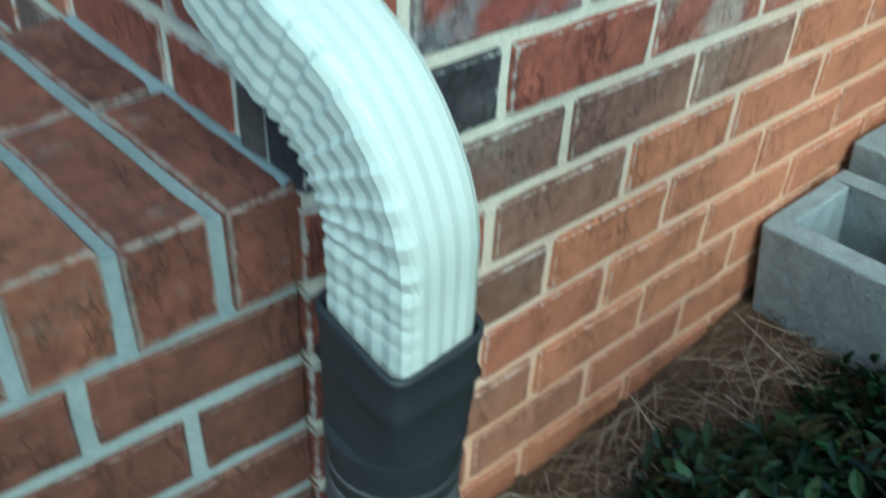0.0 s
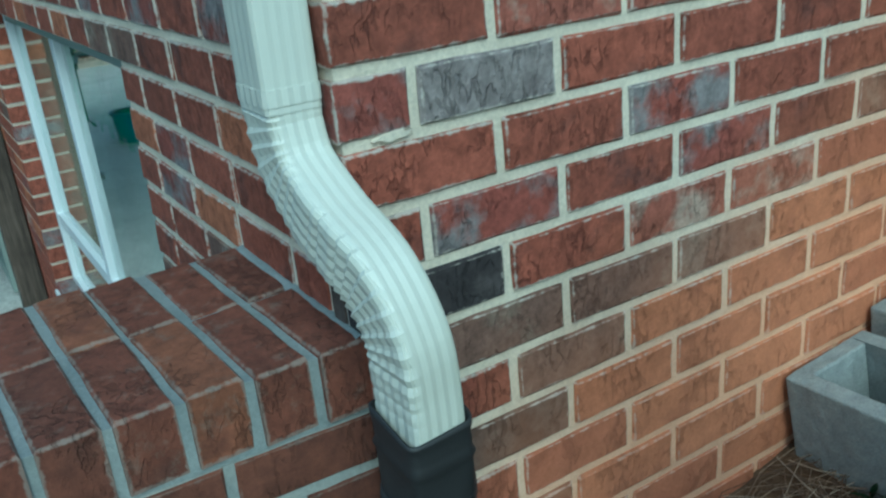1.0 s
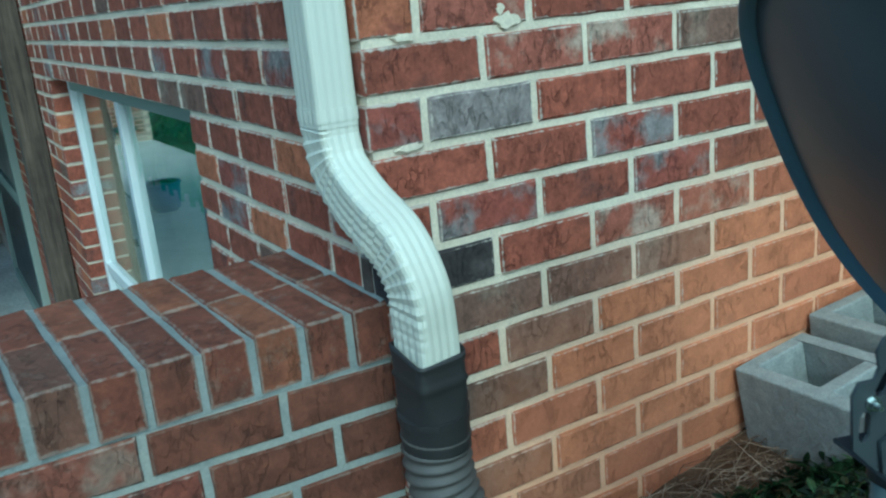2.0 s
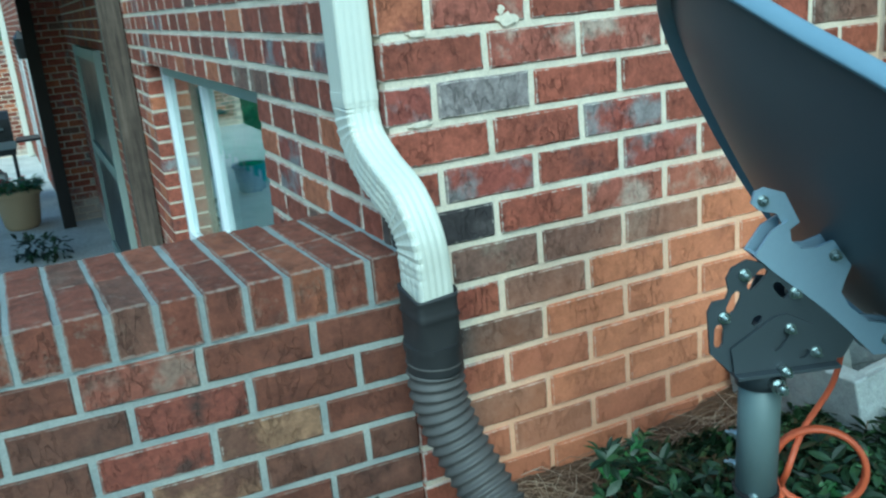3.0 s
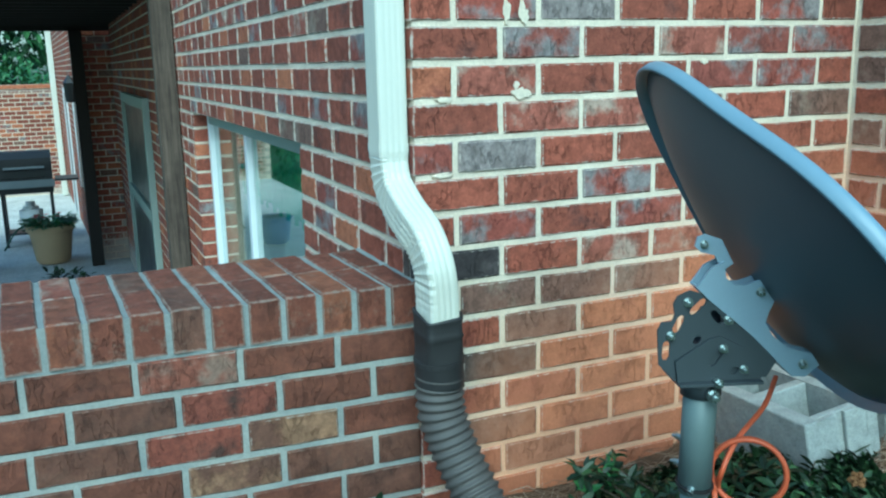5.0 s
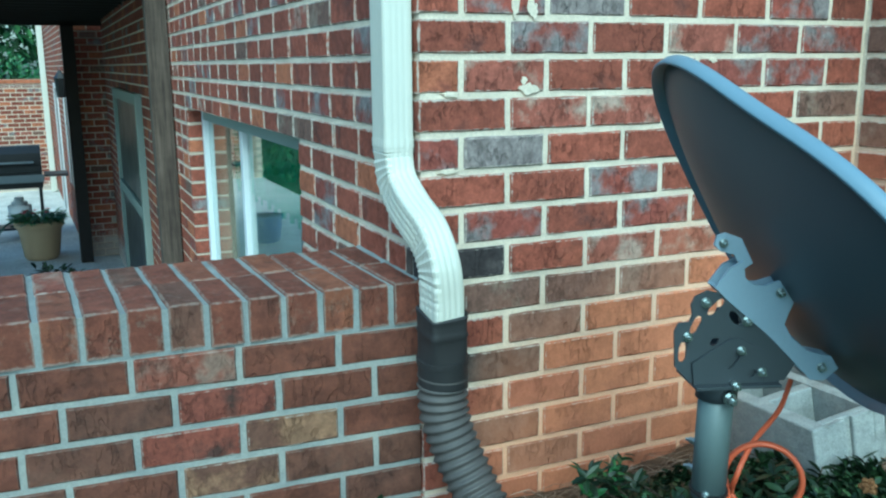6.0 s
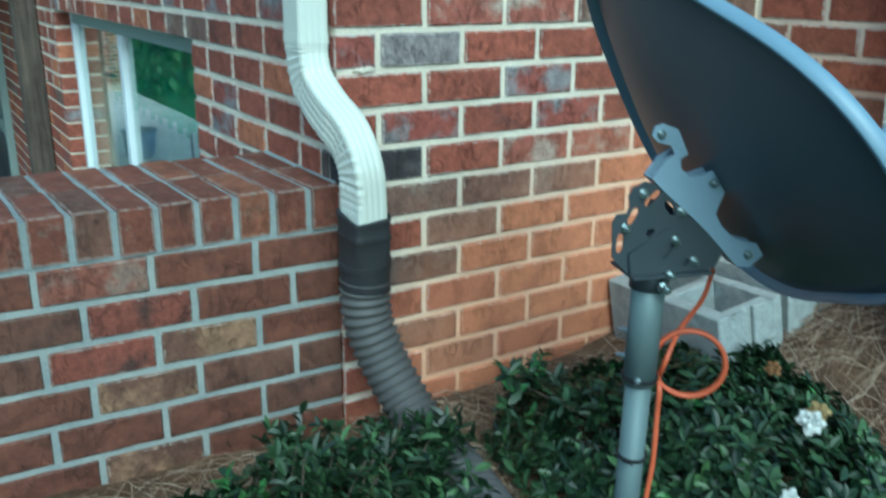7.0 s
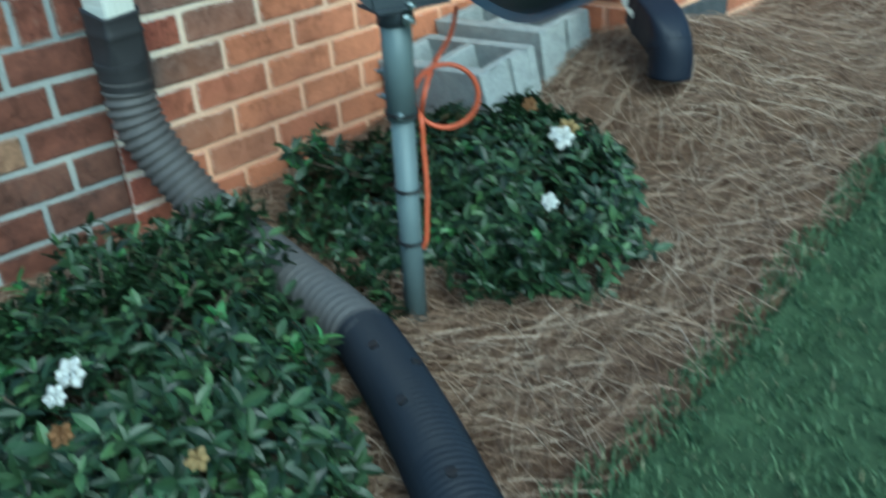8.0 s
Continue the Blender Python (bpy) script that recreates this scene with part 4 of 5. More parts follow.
# ---- gardenia shrubs ----
def leaf_verts(base, axis, up, size, fold, bend):
    """A pointed leaf folded along its midrib."""
    s = axis.cross(up).normalized()
    u = s.cross(axis).normalized()
    out = []
    for t, w in ((0.0, 0.04), (0.28, 0.34), (0.55, 0.40), (0.80, 0.26), (1.0, 0.0)):
        c = base + axis * (size * t) - u * (bend * size * t * t)
        out.append((c, s * (w * size * 0.5), u * (fold * w * size)))
    verts, faces = [], []
    for c, o, f in out[:-1]:
        verts += [c - o + f, c, c + o + f]
    verts.append(out[-1][0])
    for k in range(3):
        a = k * 3
        faces += [(a, a + 1, a + 4, a + 3), (a + 1, a + 2, a + 5, a + 4)]
    faces += [(9, 10, 12), (10, 11, 12)]
    return verts, faces


def shrub(label, centre, rx, ry, height, seed, whorls, back, flowers, sprigs=(), fall=0.0):
    rng = random.Random(seed)
    cx, cy = centre
    base = Vector((cx, cy, ground_z(cx, cy)))
    sh = thing("gardenia_shrub", label, "shrub", base, "shrubs in the bed")
    verts, faces, fv, ff = [], [], [], []
    twigs = bmesh.new()
    reach = [q for q in sprigs for _ in range(q[2])]
    for k in range(whorls + len(reach)):
        a, rad = rng.uniform(0, 2 * math.pi), math.sqrt(rng.random())
        lobe = 1.0 + 0.16 * math.sin(3 * a + seed) + 0.10 * math.sin(5 * a + 2 * seed)
        dome = math.sqrt(max(0.0, 1 - rad ** 2.6))
        x, y = cx + rx * rad * lobe * math.cos(a), cy + ry * rad * lobe * math.sin(a)
        if x < 0.10 and k < whorls:
            continue
        g = ground_z(x, y)
        lump = 1.0 + 0.42 * noise.noise((x * 7.5, y * 7.5, seed * 3.7)) + (0.28 * rng.random() if rng.random() < 0.08 else 0.0)
        slope = (1.0 + back * (x - cx) / rx) * (1.0 - abs(fall) * max(0.0, math.copysign(1.0, fall) * (y - cy) / ry))
        z = g + max(0.03, height * slope * dome * lump * (1 - 0.55 * rng.random() ** 2.2))
        # keep clear of the drain pipe's line
        pipe_y = 0.034 - 0.21 * max(0.0, x - 0.42)
        if abs(y - pipe_y) < (0.095 if x > 0.34 else 0.06) and (z < 0.11 or x > 0.34) and k < whorls:
            continue
        if k < whorls and (x - on_pole(z).x) ** 2 + (y - on_pole(z).y) ** 2 < 0.035 ** 2:
            continue
        tip = Vector((x, y, z))
        if k >= whorls:
            spot, wide, _ = reach[k - whorls]
            tip = Vector(spot) + Vector((rng.gauss(0, wide), rng.gauss(0, wide), rng.gauss(0, wide * 0.45)))
        lean = Vector((math.cos(a) * rad * 0.9, math.sin(a) * rad * 0.9, 0.9)).normalized()
        lean = (lean + Vector((rng.uniform(-1, 1), rng.uniform(-1, 1), rng.uniform(-0.3, 0.6))) * 0.4).normalized()
        ref = lean.orthogonal().normalized()
        if k % 9 == 0:
            rod(twigs, base + Vector((rng.uniform(-0.05, 0.05), rng.uniform(-0.05, 0.05), -0.02)), tip, 0.0035, 5, 0.0015)
        fresh = rng.random() < 0.022
        count = rng.randint(5, 8)
        for q in range(count):
            ang = 2 * math.pi * q / count + rng.uniform(-0.4, 0.4)
            out = (Matrix.Rotation(ang, 3, lean) @ ref)
            rise = rng.uniform(0.05, 0.95) if not fresh else rng.uniform(0.5, 1.3)
            axis = (out + lean * rise).normalized()
            size = rng.uniform(0.021, 0.042)
            v, f = leaf_verts(tip - lean * rng.uniform(0.0, 0.03), axis, lean, size, rng.uniform(0.05, 0.35), rng.uniform(0.0, 0.35))
            if fresh:
                n0 = len(fv)
                fv += [tuple(p - base) for p in v]
                ff += [tuple(i + n0 for i in t) for t in f]
            else:
                n0 = len(verts)
                verts += [tuple(p - base) for p in v]
                faces += [tuple(i + n0 for i in t) for t in f]
    crown = from_arrays("crown", verts, faces, LEAF, sh)
    crown["label"] = "glossy dark green leaves"
    if fv:
        from_arrays("young_leaves", fv, ff, FRESH, sh)["label"] = "fresh light green shoots"
    under(part("stem", twigs, STEM), sh)
    for p, size, mat, lab in flowers:
        flower(sh, Vector(p), size, mat, lab, rng)
    return sh


def flower(sh, at, size, mat, lab, rng):
    """A double gardenia bloom: two whorls of cupped petals."""
    bm = bmesh.new()
    axis = (Vector((0.5, -0.6, 0.75))).normalized()
    ref = axis.orthogonal().normalized()
    for ring, (count, rise, s) in enumerate(((6, 0.15, 1.0), (5, 0.7, 0.72), (4, 1.6, 0.5))):
        for q in range(count):
            out = Matrix.Rotation(2 * math.pi * (q + ring * 0.5) / count + rng.uniform(-0.2, 0.2), 3, axis) @ ref
            d = (out + axis * rise).normalized()
            v, f = leaf_verts(at, d, axis, size * s * rng.uniform(0.85, 1.1), -0.25, 0.3)
            c = Vector()
            for p in v:
                c += p / len(v)
            side = d.cross(axis).normalized()
            vs = [bm.verts.new(p + side * ((p - at).dot(side) * 0.9)) for p in v]
            for t in f:
                bm.faces.new([vs[i] for i in t])
    bmesh.ops.solidify(bm, geom=bm.faces[:], thickness=0.0008)
    under(part("flower", bm, mat, None, lab, True), sh)


shrub("low gardenia shrub with white blooms beside the drain pipe", (0.61, -0.46), 0.45, 0.48, 0.215, 3, 1550, 0.34,
      [((0.775, -0.516, 0.245), 0.022, PETAL, "white bloom"), ((0.790, -0.545, 0.235), 0.016, PETAL, "pale drooping bloom"), ((0.865, -0.575, 0.235), 0.016, PETAL_BROWN, "withered brown bloom"),
       ((1.00, -0.490, 0.215), 0.015, PETAL_OLD, "faded bloom")],
      [((0.345, 0.010, 0.135), 0.028, 24), ((0.31, -0.06, 0.105), 0.045, 40), ((0.22, -0.12, 0.07), 0.05, 24), ((0.10, -0.215, 0.085), 0.016, 8),
       ((0.19, -0.22, 0.06), 0.05, 28), ((0.40, -0.10, 0.12), 0.05, 46), ((0.30, -0.20, 0.095), 0.06, 46), ((0.52, -0.08, 0.11), 0.03, 14)], -0.65)
shrub("low gardenia shrub with glossy leaves behind the dish pole", (0.50, 0.505), 0.42, 0.355, 0.165, 8, 1300, 0.42,
      [((0.812, 0.450, 0.250), 0.026, PETAL, "white open bloom"), ((0.800, 0.486, 0.252), 0.022, PETAL_OLD, "yellowed bloom"), ((0.87, 0.33, 0.175), 0.018, PETAL, "small pale bloom"),
       ((0.62, 0.60, 0.235), 0.018, PETAL_BROWN, "withered bud")],
      [((0.80, 0.24, 0.075), 0.045, 42), ((0.87, 0.31, 0.085), 0.045, 36), ((0.92, 0.42, 0.10), 0.04, 24), ((0.30, 0.25, 0.17), 0.04, 26)], 0.45)

# ---- window ----
win = tagged(new("window_1"), "white vinyl sliding basement window in the brick wall", "window", kind="structure")


def frame_bar(lo, hi, parent, name="window_frame", mat=None):
    bm = bmesh.new()
    box(bm, lo, hi, 0.004)
    return part(name, bm, mat or VINYL, parent)


FY = 0.045
WZ0, WZ1 = WIN_SILL, WIN_HEAD - 0.002
frame_bar((WIN_L + 0.001, FY, WZ0), (WIN_L + 0.050, FY + 0.05, WZ1), win)
frame_bar((WIN_R - 0.050, FY, WZ0), (WIN_R - 0.001, FY + 0.05, WZ1), win)
frame_bar((WIN_L + 0.050, FY, WZ1 - 0.055), (WIN_R - 0.050, FY + 0.05, WZ1), win, "window_head", OLD_FRAME)
frame_bar((WIN_L + 0.050, FY, WZ0), (WIN_R - 0.050, FY + 0.05, WZ0 + 0.05), win)
MX, TR = -2.20, -0.125
frame_bar((MX - 0.026, FY + 0.002, WZ0 + 0.05), (MX + 0.026, FY + 0.040, WZ1 - 0.055), win, "window_mullion")
for a, b in ((WIN_L + 0.050, MX - 0.026), (MX + 0.026, WIN_R - 0.050)):
    frame_bar((a, FY + 0.004, TR - 0.026), (b, FY + 0.042, TR + 0.026), win, "window_transom")
bm = bmesh.new()
box(bm, (WIN_L - 0.0, C0 - 0.012, WIN_SILL - 0.05), (WIN_R + 0.0, FY + 0.03, WIN_SILL - 0.002), 0.004)
part("window_sill", bm, VINYL, win)
for a, b in ((WIN_L + 0.050, MX - 0.026), (MX + 0.026, WIN_R - 0.050)):
    for z0, z1 in ((WZ0 + 0.05, TR - 0.026), (TR + 0.026, WZ1 - 0.055)):
        bm = bmesh.new()
        box(bm, (a, FY + 0.026, z0), (b, FY + 0.032, z1))
        pane = part("pane", bm, GLASS, win)
        pane.visible_shadow = False
# room behind, then coloured sheets that imitate the reflection in the glass
room = bmesh.new()
for lo, hi in (((WIN_L - 0.6, 2.5, -1.3), (WIN_R + 0.6, 2.6, 1.4)), ((WIN_L - 0.7, 0.25, -1.3), (WIN_L - 0.6, 2.6, 1.4)), ((WIN_R + 0.6, 0.25, -1.3), (WIN_R + 0.7, 2.6, 1.4)),
               ((WIN_L - 0.7, 0.25, 1.4), (WIN_R + 0.7, 2.6, 1.5)), ((WIN_L - 0.7, 0.25, -1.4), (WIN_R + 0.7, 2.6, -1.3))):
    box(room, lo, hi)
tagged(part("room_shell", room, DARK_ROOM), "dim basement room behind the window", "room", kind="structure")


def drape(name, x0, x1, z0, z1, mat, label, waves):
    bm = bmesh.new()
    n = 60
    cols = []
    for i in range(n + 1):
        x = x0 + (x1 - x0) * i / n
        y = 0.205 + 0.012 * math.sin(i / n * waves * 2 * math.pi)
        cols.append((bm.verts.new((x, y, z0)), bm.verts.new((x, y, z1))))
    for a, b in zip(cols, cols[1:]):
        bm.faces.new((a[0], b[0], b[1], a[1]))
    bmesh.ops.solidify(bm, geom=bm.faces[:], thickness=0.002)
    return tagged(part(name, bm, mat), label, "curtain")


# added sheets, no real curtains: green foliage above, pale patio below, as reflected
drape("curtain", WIN_L + 0.05, WIN_R - 0.02, 0.34, WZ1 + 0.05, FOLIAGE_REFLECTION, "green sheet standing in for foliage reflected in the upper glass", 16)
drape("pale_reflection", WIN_L + 0.05, WIN_R - 0.02, WZ0, 0.37, PATIO_REFLECTION, "pale sheet standing in for the patio reflected in the lower glass", 22)

# ---- patio side ----
PZ = -1.30
bm = bmesh.new()
box(bm, (-18.0, -3.2, PZ - 0.15), (-0.35, 0.02, PZ))
tagged(part("patio", bm, PATIO), "pale concrete patio slab", "patio", kind="structure")
bm = bmesh.new()
box(bm, (-400, -400, PZ - 0.5), (0.2, 400, PZ - 0.2))
tagged(part("lower_ground", bm, LAWN), "green ground beyond the patio", "ground", kind="structure")

# far wing of the house and the garden wall that closes the patio
wing_dir = Vector((-6.6, -0.22, 0)).normalized()
wing_n = Vector((-wing_dir.y, wing_dir.x, 0))
WING = Matrix(((wing_dir.x, -wing_n.x if -wing_n.y > 0 else wing_n.x, 0, 0), (wing_dir.y, abs(wing_n.y), 0, 0), (0, 0, 1, 0), (0, 0, 0, 1)))
W0 = Vector((-9.75, -0.385, 0))
bm = bmesh.new()
box(bm, (0.0, R, -1.4), (7.5, 0.5, 2.9), 0, Matrix.Translation(W0) @ WING)
wing = tagged(part("wall_wing", bm, MORTAR), "sunlit red brick wing of the house by the patio", "wall", kind="structure")
rows = []
for r in range(-26, 27):
    z = BED0 - r * COURSE + JOINT / 2
    x = 0.0 if r % 2 else 0.1
    while x < 7.3:
        rows.append((x + JOINT / 2, x + 0.2035 - JOINT / 2, z))
        x += 0.2035
joined_bricks("far_bricks", rows, W0, WING, 0.05, wing)
rows = []
for r in range(-26, 27):
    z = BED0 - r * COURSE + JOINT / 2
    rows += [(0.005, 0.10, z), (0.112, 0.30, z), (0.312, 0.38, z)] if r % 2 else [(0.005, 0.19, z), (0.202, 0.38, z)]
joined_bricks("end_bricks", rows, (W0.x + R, W0.y + 0.004, 0), EAST, 0.05, wing)
FAR_X = -16.6
bm = bmesh.new()
box(bm, (FAR_X - 0.3, -3.2, -1.4), (FAR_X - R, -0.2, 0.70))
far_wall = tagged(part("wall_garden", bm, MORTAR), "red brick garden wall closing the patio", "wall", kind="structure")
rows = []
for r in range(1, 27):
    z = BED0 - r * COURSE + JOINT / 2
    x = 0.0 if r % 2 else 0.1
    while x < 2.8:
        rows.append((x + JOINT / 2, x + 0.2035 - JOINT / 2, z))
        x += 0.2035
joined_bricks("far_bricks", rows, (FAR_X, -3.2, 0), EAST, 0.05, far_wall, COMMON + "oopd")
bm = bmesh.new()
box(bm, (FAR_X - 0.33, -3.2, 0.70), (FAR_X + 0.02, -0.2, 0.78), 0.006)
part("wall_cap", bm, BRICK["o"], far_wall)
bm = bmesh.new()
sweep(bm, [(-16.2, -0.68, 2.6), (-16.2, -0.68, 0.5), (-16.2, -0.68, -1.28)], lambda i, s: fluted(0.10, 0.08, 3))
tagged(part("downspout", bm, CREAM), "cream downspout at the far end of the wing", "downspout")
for s0, s1, z0, z1 in ((1.2, 2.0, -0.6, 0.75), (3.6, 4.5, -1.28, 0.75)):
    w = tagged(new("window_2"), "white framed opening in the far wing", "window", kind="structure")
    for lo, hi in (((s0, -0.02, z0), (s0 + 0.08, 0.03, z1)), ((s1 - 0.08, -0.02, z0), (s1, 0.03, z1)), ((s0 + 0.08, -0.02, z1 - 0.08), (s1 - 0.08, 0.03, z1))):
        bm = bmesh.new()
        box(bm, lo, hi, 0.004, Matrix.Translation(W0) @ WING)
        part("window_frame", bm, VINYL, w)
    bm = bmesh.new()
    box(bm, (s0 + 0.08, -0.008, z0), (s1 - 0.08, 0.004, z1 - 0.08), 0, Matrix.Translation(W0) @ WING)
    part("pane", bm, BLACK_ENAMEL, w, "dark glass")

# deck overhead, its posts, and the tall window in its shade
deck = thing("deck", "dark stained timber deck over the patio", "deck", (-6.5, -2.0, 1.52))
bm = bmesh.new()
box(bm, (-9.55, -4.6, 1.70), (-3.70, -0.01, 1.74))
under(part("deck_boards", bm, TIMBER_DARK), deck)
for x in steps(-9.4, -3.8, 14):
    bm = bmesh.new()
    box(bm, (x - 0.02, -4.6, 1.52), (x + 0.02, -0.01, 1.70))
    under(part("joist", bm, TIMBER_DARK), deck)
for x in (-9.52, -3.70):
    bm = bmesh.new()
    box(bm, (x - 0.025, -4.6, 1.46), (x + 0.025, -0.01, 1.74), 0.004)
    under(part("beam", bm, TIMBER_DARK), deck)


def post(lo, hi, mat, label):
    bm = bmesh.new()
    vs = box(bm, lo, hi)
    bmesh.ops.subdivide_edges(bm, edges=[e for e in bm.edges if e.calc_length() > 1], cuts=24)
    for v in bm.verts:
        v.co.x += 0.004 * noise.noise(v.co * 4)
        v.co.y += 0.004 * noise.noise(v.co * 4 + Vector((7, 1, 2)))
    bmesh.ops.bevel(bm, geom=bm.edges[:], offset=0.004, segments=1, affect="EDGES")
    return tagged(part("deck_post", bm, mat), label, "post", "posts of the deck")


post((-3.83, C0 - 0.122, PZ), (-3.71, C0 - 0.004, 1.46), TIMBER, "weathered brown square timber post against the brick wall")
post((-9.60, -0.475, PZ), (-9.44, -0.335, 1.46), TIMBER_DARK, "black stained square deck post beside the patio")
tall = tagged(new("window_3"), "grey-green framed tall window in the shade of the deck", "window", kind="structure")
TX0, TX1, TZ0, TZ1 = -7.9, -5.55, PZ + 0.05, 0.79
for lo, hi in (((TX0, C0 - 0.05, TZ0), (TX0 + 0.10, C0, TZ1)), ((TX1 - 0.10, C0 - 0.05, TZ0), (TX1, C0, TZ1)), ((TX0 + 0.1, C0 - 0.05, TZ1 - 0.09), (TX1 - 0.1, C0, TZ1)),
               ((TX0 + 0.1, C0 - 0.05, TZ0), (TX1 - 0.1, C0, TZ0 + 0.10)), ((TX0 + 0.1, C0 - 0.045, -0.22), (TX1 - 0.1, C0, -0.12))):
    frame_bar(lo, hi, tall, "window_frame", OLD_FRAME)
for z0, z1 in ((TZ0 + 0.10, -0.22), (-0.12, TZ1 - 0.09)):
    bm = bmesh.new()
    box(bm, (TX0 + 0.1, C0 - 0.020, z0), (TX1 - 0.1, C0 - 0.010, z1))
    part("pane", bm, BLACK_ENAMEL, tall, "dark reflecting glass")

# wall lantern on the far wing
lantern = thing("wall_lantern", "black metal wall lantern on the far brick wing", "lamp", (-10.6, -0.50, 0.75))
bm = bmesh.new()
rod(bm, (-10.6, -0.50, 0.62), (-10.6, -0.50, 0.86), 0.055, 6, 0.075)
under(part("lantern_body", bm, BLACK_ENAMEL), lantern)
bm = bmesh.new()
rod(bm, (-10.6, -0.50, 0.86), (-10.6, -0.50, 0.96), 0.085, 6, 0.01)
under(part("lantern_cap", bm, BLACK_ENAMEL), lantern)
bm = bmesh.new()
rod(bm, (-10.6, -0.50, 0.66), (-10.6, -0.40, 0.70), 0.015, 8)
under(part("lantern_arm", bm, BLACK_ENAMEL), lantern)

# flower pot
PX, PY = -9.95, -0.90
pot = thing("flower_pot", "large tan clay pot with trailing plants on the patio", "flower pot", (PX, PY, PZ))
bm = bmesh.new()
prof = ((0.17, 0.0), (0.20, 0.04), (0.245, 0.36), (0.265, 0.40), (0.282, 0.41), (0.282, 0.47), (0.262, 0.475), (0.25, 0.44))
rings = [[bm.verts.new((PX + r * math.cos(2 * math.pi * k / 32), PY + r * math.sin(2 * math.pi * k / 32), PZ + z)) for k in range(32)] for r, z in prof]
for a, b in zip(rings, rings[1:]):
    for k in range(32):
        bm.faces.new((a[k], a[(k + 1) % 32], b[(k + 1) % 32], b[k]))
bm.faces.new(rings[0][::-1])
bm.faces.new(rings[-1])
under(part("pot", bm, TERRA, None, "", True), pot)
rng = random.Random(5)
v, f, fv, ff = [], [], [], []
for k in range(420):
    a, r = rng.uniform(0, 6.283), 0.30 * math.sqrt(rng.random())
    b = Vector((PX + r * math.cos(a), PY + r * math.sin(a), PZ + 0.46 + 0.10 * rng.random() * (1 - r)))
    d = Vector((math.cos(a) + rng.uniform(-0.5, 0.5), math.sin(a) + rng.uniform(-0.5, 0.5), rng.uniform(0.0, 1.0))).normalized()
    lv, lf = leaf_verts(b, d, Vector((0, 0, 1)), rng.uniform(0.05, 0.11), 0.2, 0.4)
    tv, tf = v, f
    n0 = len(tv)
    tv += [tuple(p - Vector((PX, PY, PZ))) for p in lv]
    tf += [tuple(i + n0 for i in t) for t in lf]
from_arrays("foliage", v, f, FRESH, pot)
RED = plain_mat("red_bloom", (0.5, 0.04, 0.03), 0.6)
for k in range(7):
    bm = bmesh.new()
    a = rng.uniform(0, 6.283)
    c = Vector((PX + 0.16 * math.cos(a), PY + 0.16 * math.sin(a), PZ + 0.56 + 0.03 * rng.random()))
    for q in range(6):
        lv, lf = leaf_verts(c, Vector((math.cos(q * 1.05), math.sin(q * 1.05), 0.5)).normalized(), Vector((0, 0, 1)), 0.05, 0.1, 0.2)
        vs = [bm.verts.new(p) for p in lv]
        for t in lf:
            bm.faces.new([vs[i] for i in t])
    under(part("bloom", bm, RED), pot)

# gas grill
GX, GY = -11.4, -1.16
grill = thing("gas_grill", "black gas grill with side shelves on the patio", "grill", (GX, GY, PZ))
GM = Matrix.Translation((GX, GY, PZ))


def grill_part(name, lo, hi, mat, bevel=0.008, label=""):
    bm = bmesh.new()
    box(bm, lo, hi, bevel, GM)
    return under(part(name, bm, mat, None, label), grill)


bm = bmesh.new()
prof = [(-0.25, 0.93), (-0.25, 1.02), (-0.20, 1.18), (-0.10, 1.27), (0.10, 1.27), (0.20, 1.18), (0.25, 1.02), (0.25, 0.93)]
va = [bm.verts.new(GM @ Vector((x, -0.34, z))) for x, z in prof]
vb = [bm.verts.new(GM @ Vector((x, 0.34, z))) for x, z in prof]
bm.faces.new(va[::-1])
bm.faces.new(vb)
for i in range(len(prof)):
    j = (i + 1) % len(prof)
    bm.faces.new((va[i], va[j], vb[j], vb[i]))
bmesh.ops.recalc_face_normals(bm, faces=bm.faces)
under(part("lid", bm, BLACK_ENAMEL), grill)
grill_part("firebox", (-0.25, -0.34, 0.72), (0.25, 0.34, 0.925), BLACK_ENAMEL)
grill_part("front_panel", (0.252, -0.36, 0.80), (0.29, 0.36, 0.90), STEEL, 0.004, "pale metal control panel")
grill_part("side_shelf", (-0.22, 0.36, 0.86), (0.24, 0.66, 0.89), BLACK_ENAMEL)
grill_part("side_shelf", (-0.22, -0.66, 0.86), (0.24, -0.36, 0.89), BLACK_ENAMEL)
for x, y in ((-0.2, -0.3), (0.2, -0.3), (-0.2, 0.3), (0.2, 0.3)):
    grill_part("leg", (x - 0.02, y - 0.02, 0.07), (x + 0.02, y + 0.02, 0.72), BLACK_ENAMEL, 0.004)
    bm = bmesh.new()
    rod(bm, GM @ Vector((x, y - 0.018, 0.045)), GM @ Vector((x, y + 0.018, 0.045)), 0.045, 16)
    under(part("wheel", bm, BLACK_ENAMEL), grill)
grill_part("bottom_shelf", (-0.2, -0.3, 0.16), (0.2, 0.3, 0.19), BLACK_ENAMEL)
grill_part("handle", (0.255, -0.25, 1.05), (0.285, 0.25, 1.08), STEEL, 0.006)
tank = thing("gas_tank", "white gas cylinder under the grill", "gas cylinder", (GX, GY + 0.02, PZ + 0.19))
bm = bmesh.new()
rod(bm, (GX, GY + 0.02, PZ + 0.20), (GX, GY + 0.02, PZ + 0.52), 0.15, 24)
bmesh.ops.bevel(bm, geom=[e for e in bm.edges if len(e.link_faces) == 2 and e.calc_face_angle(0) > 1], offset=0.05, segments=4, affect="EDGES")
under(part("tank_body", bm, VINYL, None, "", True), tank)
bm = bmesh.new()
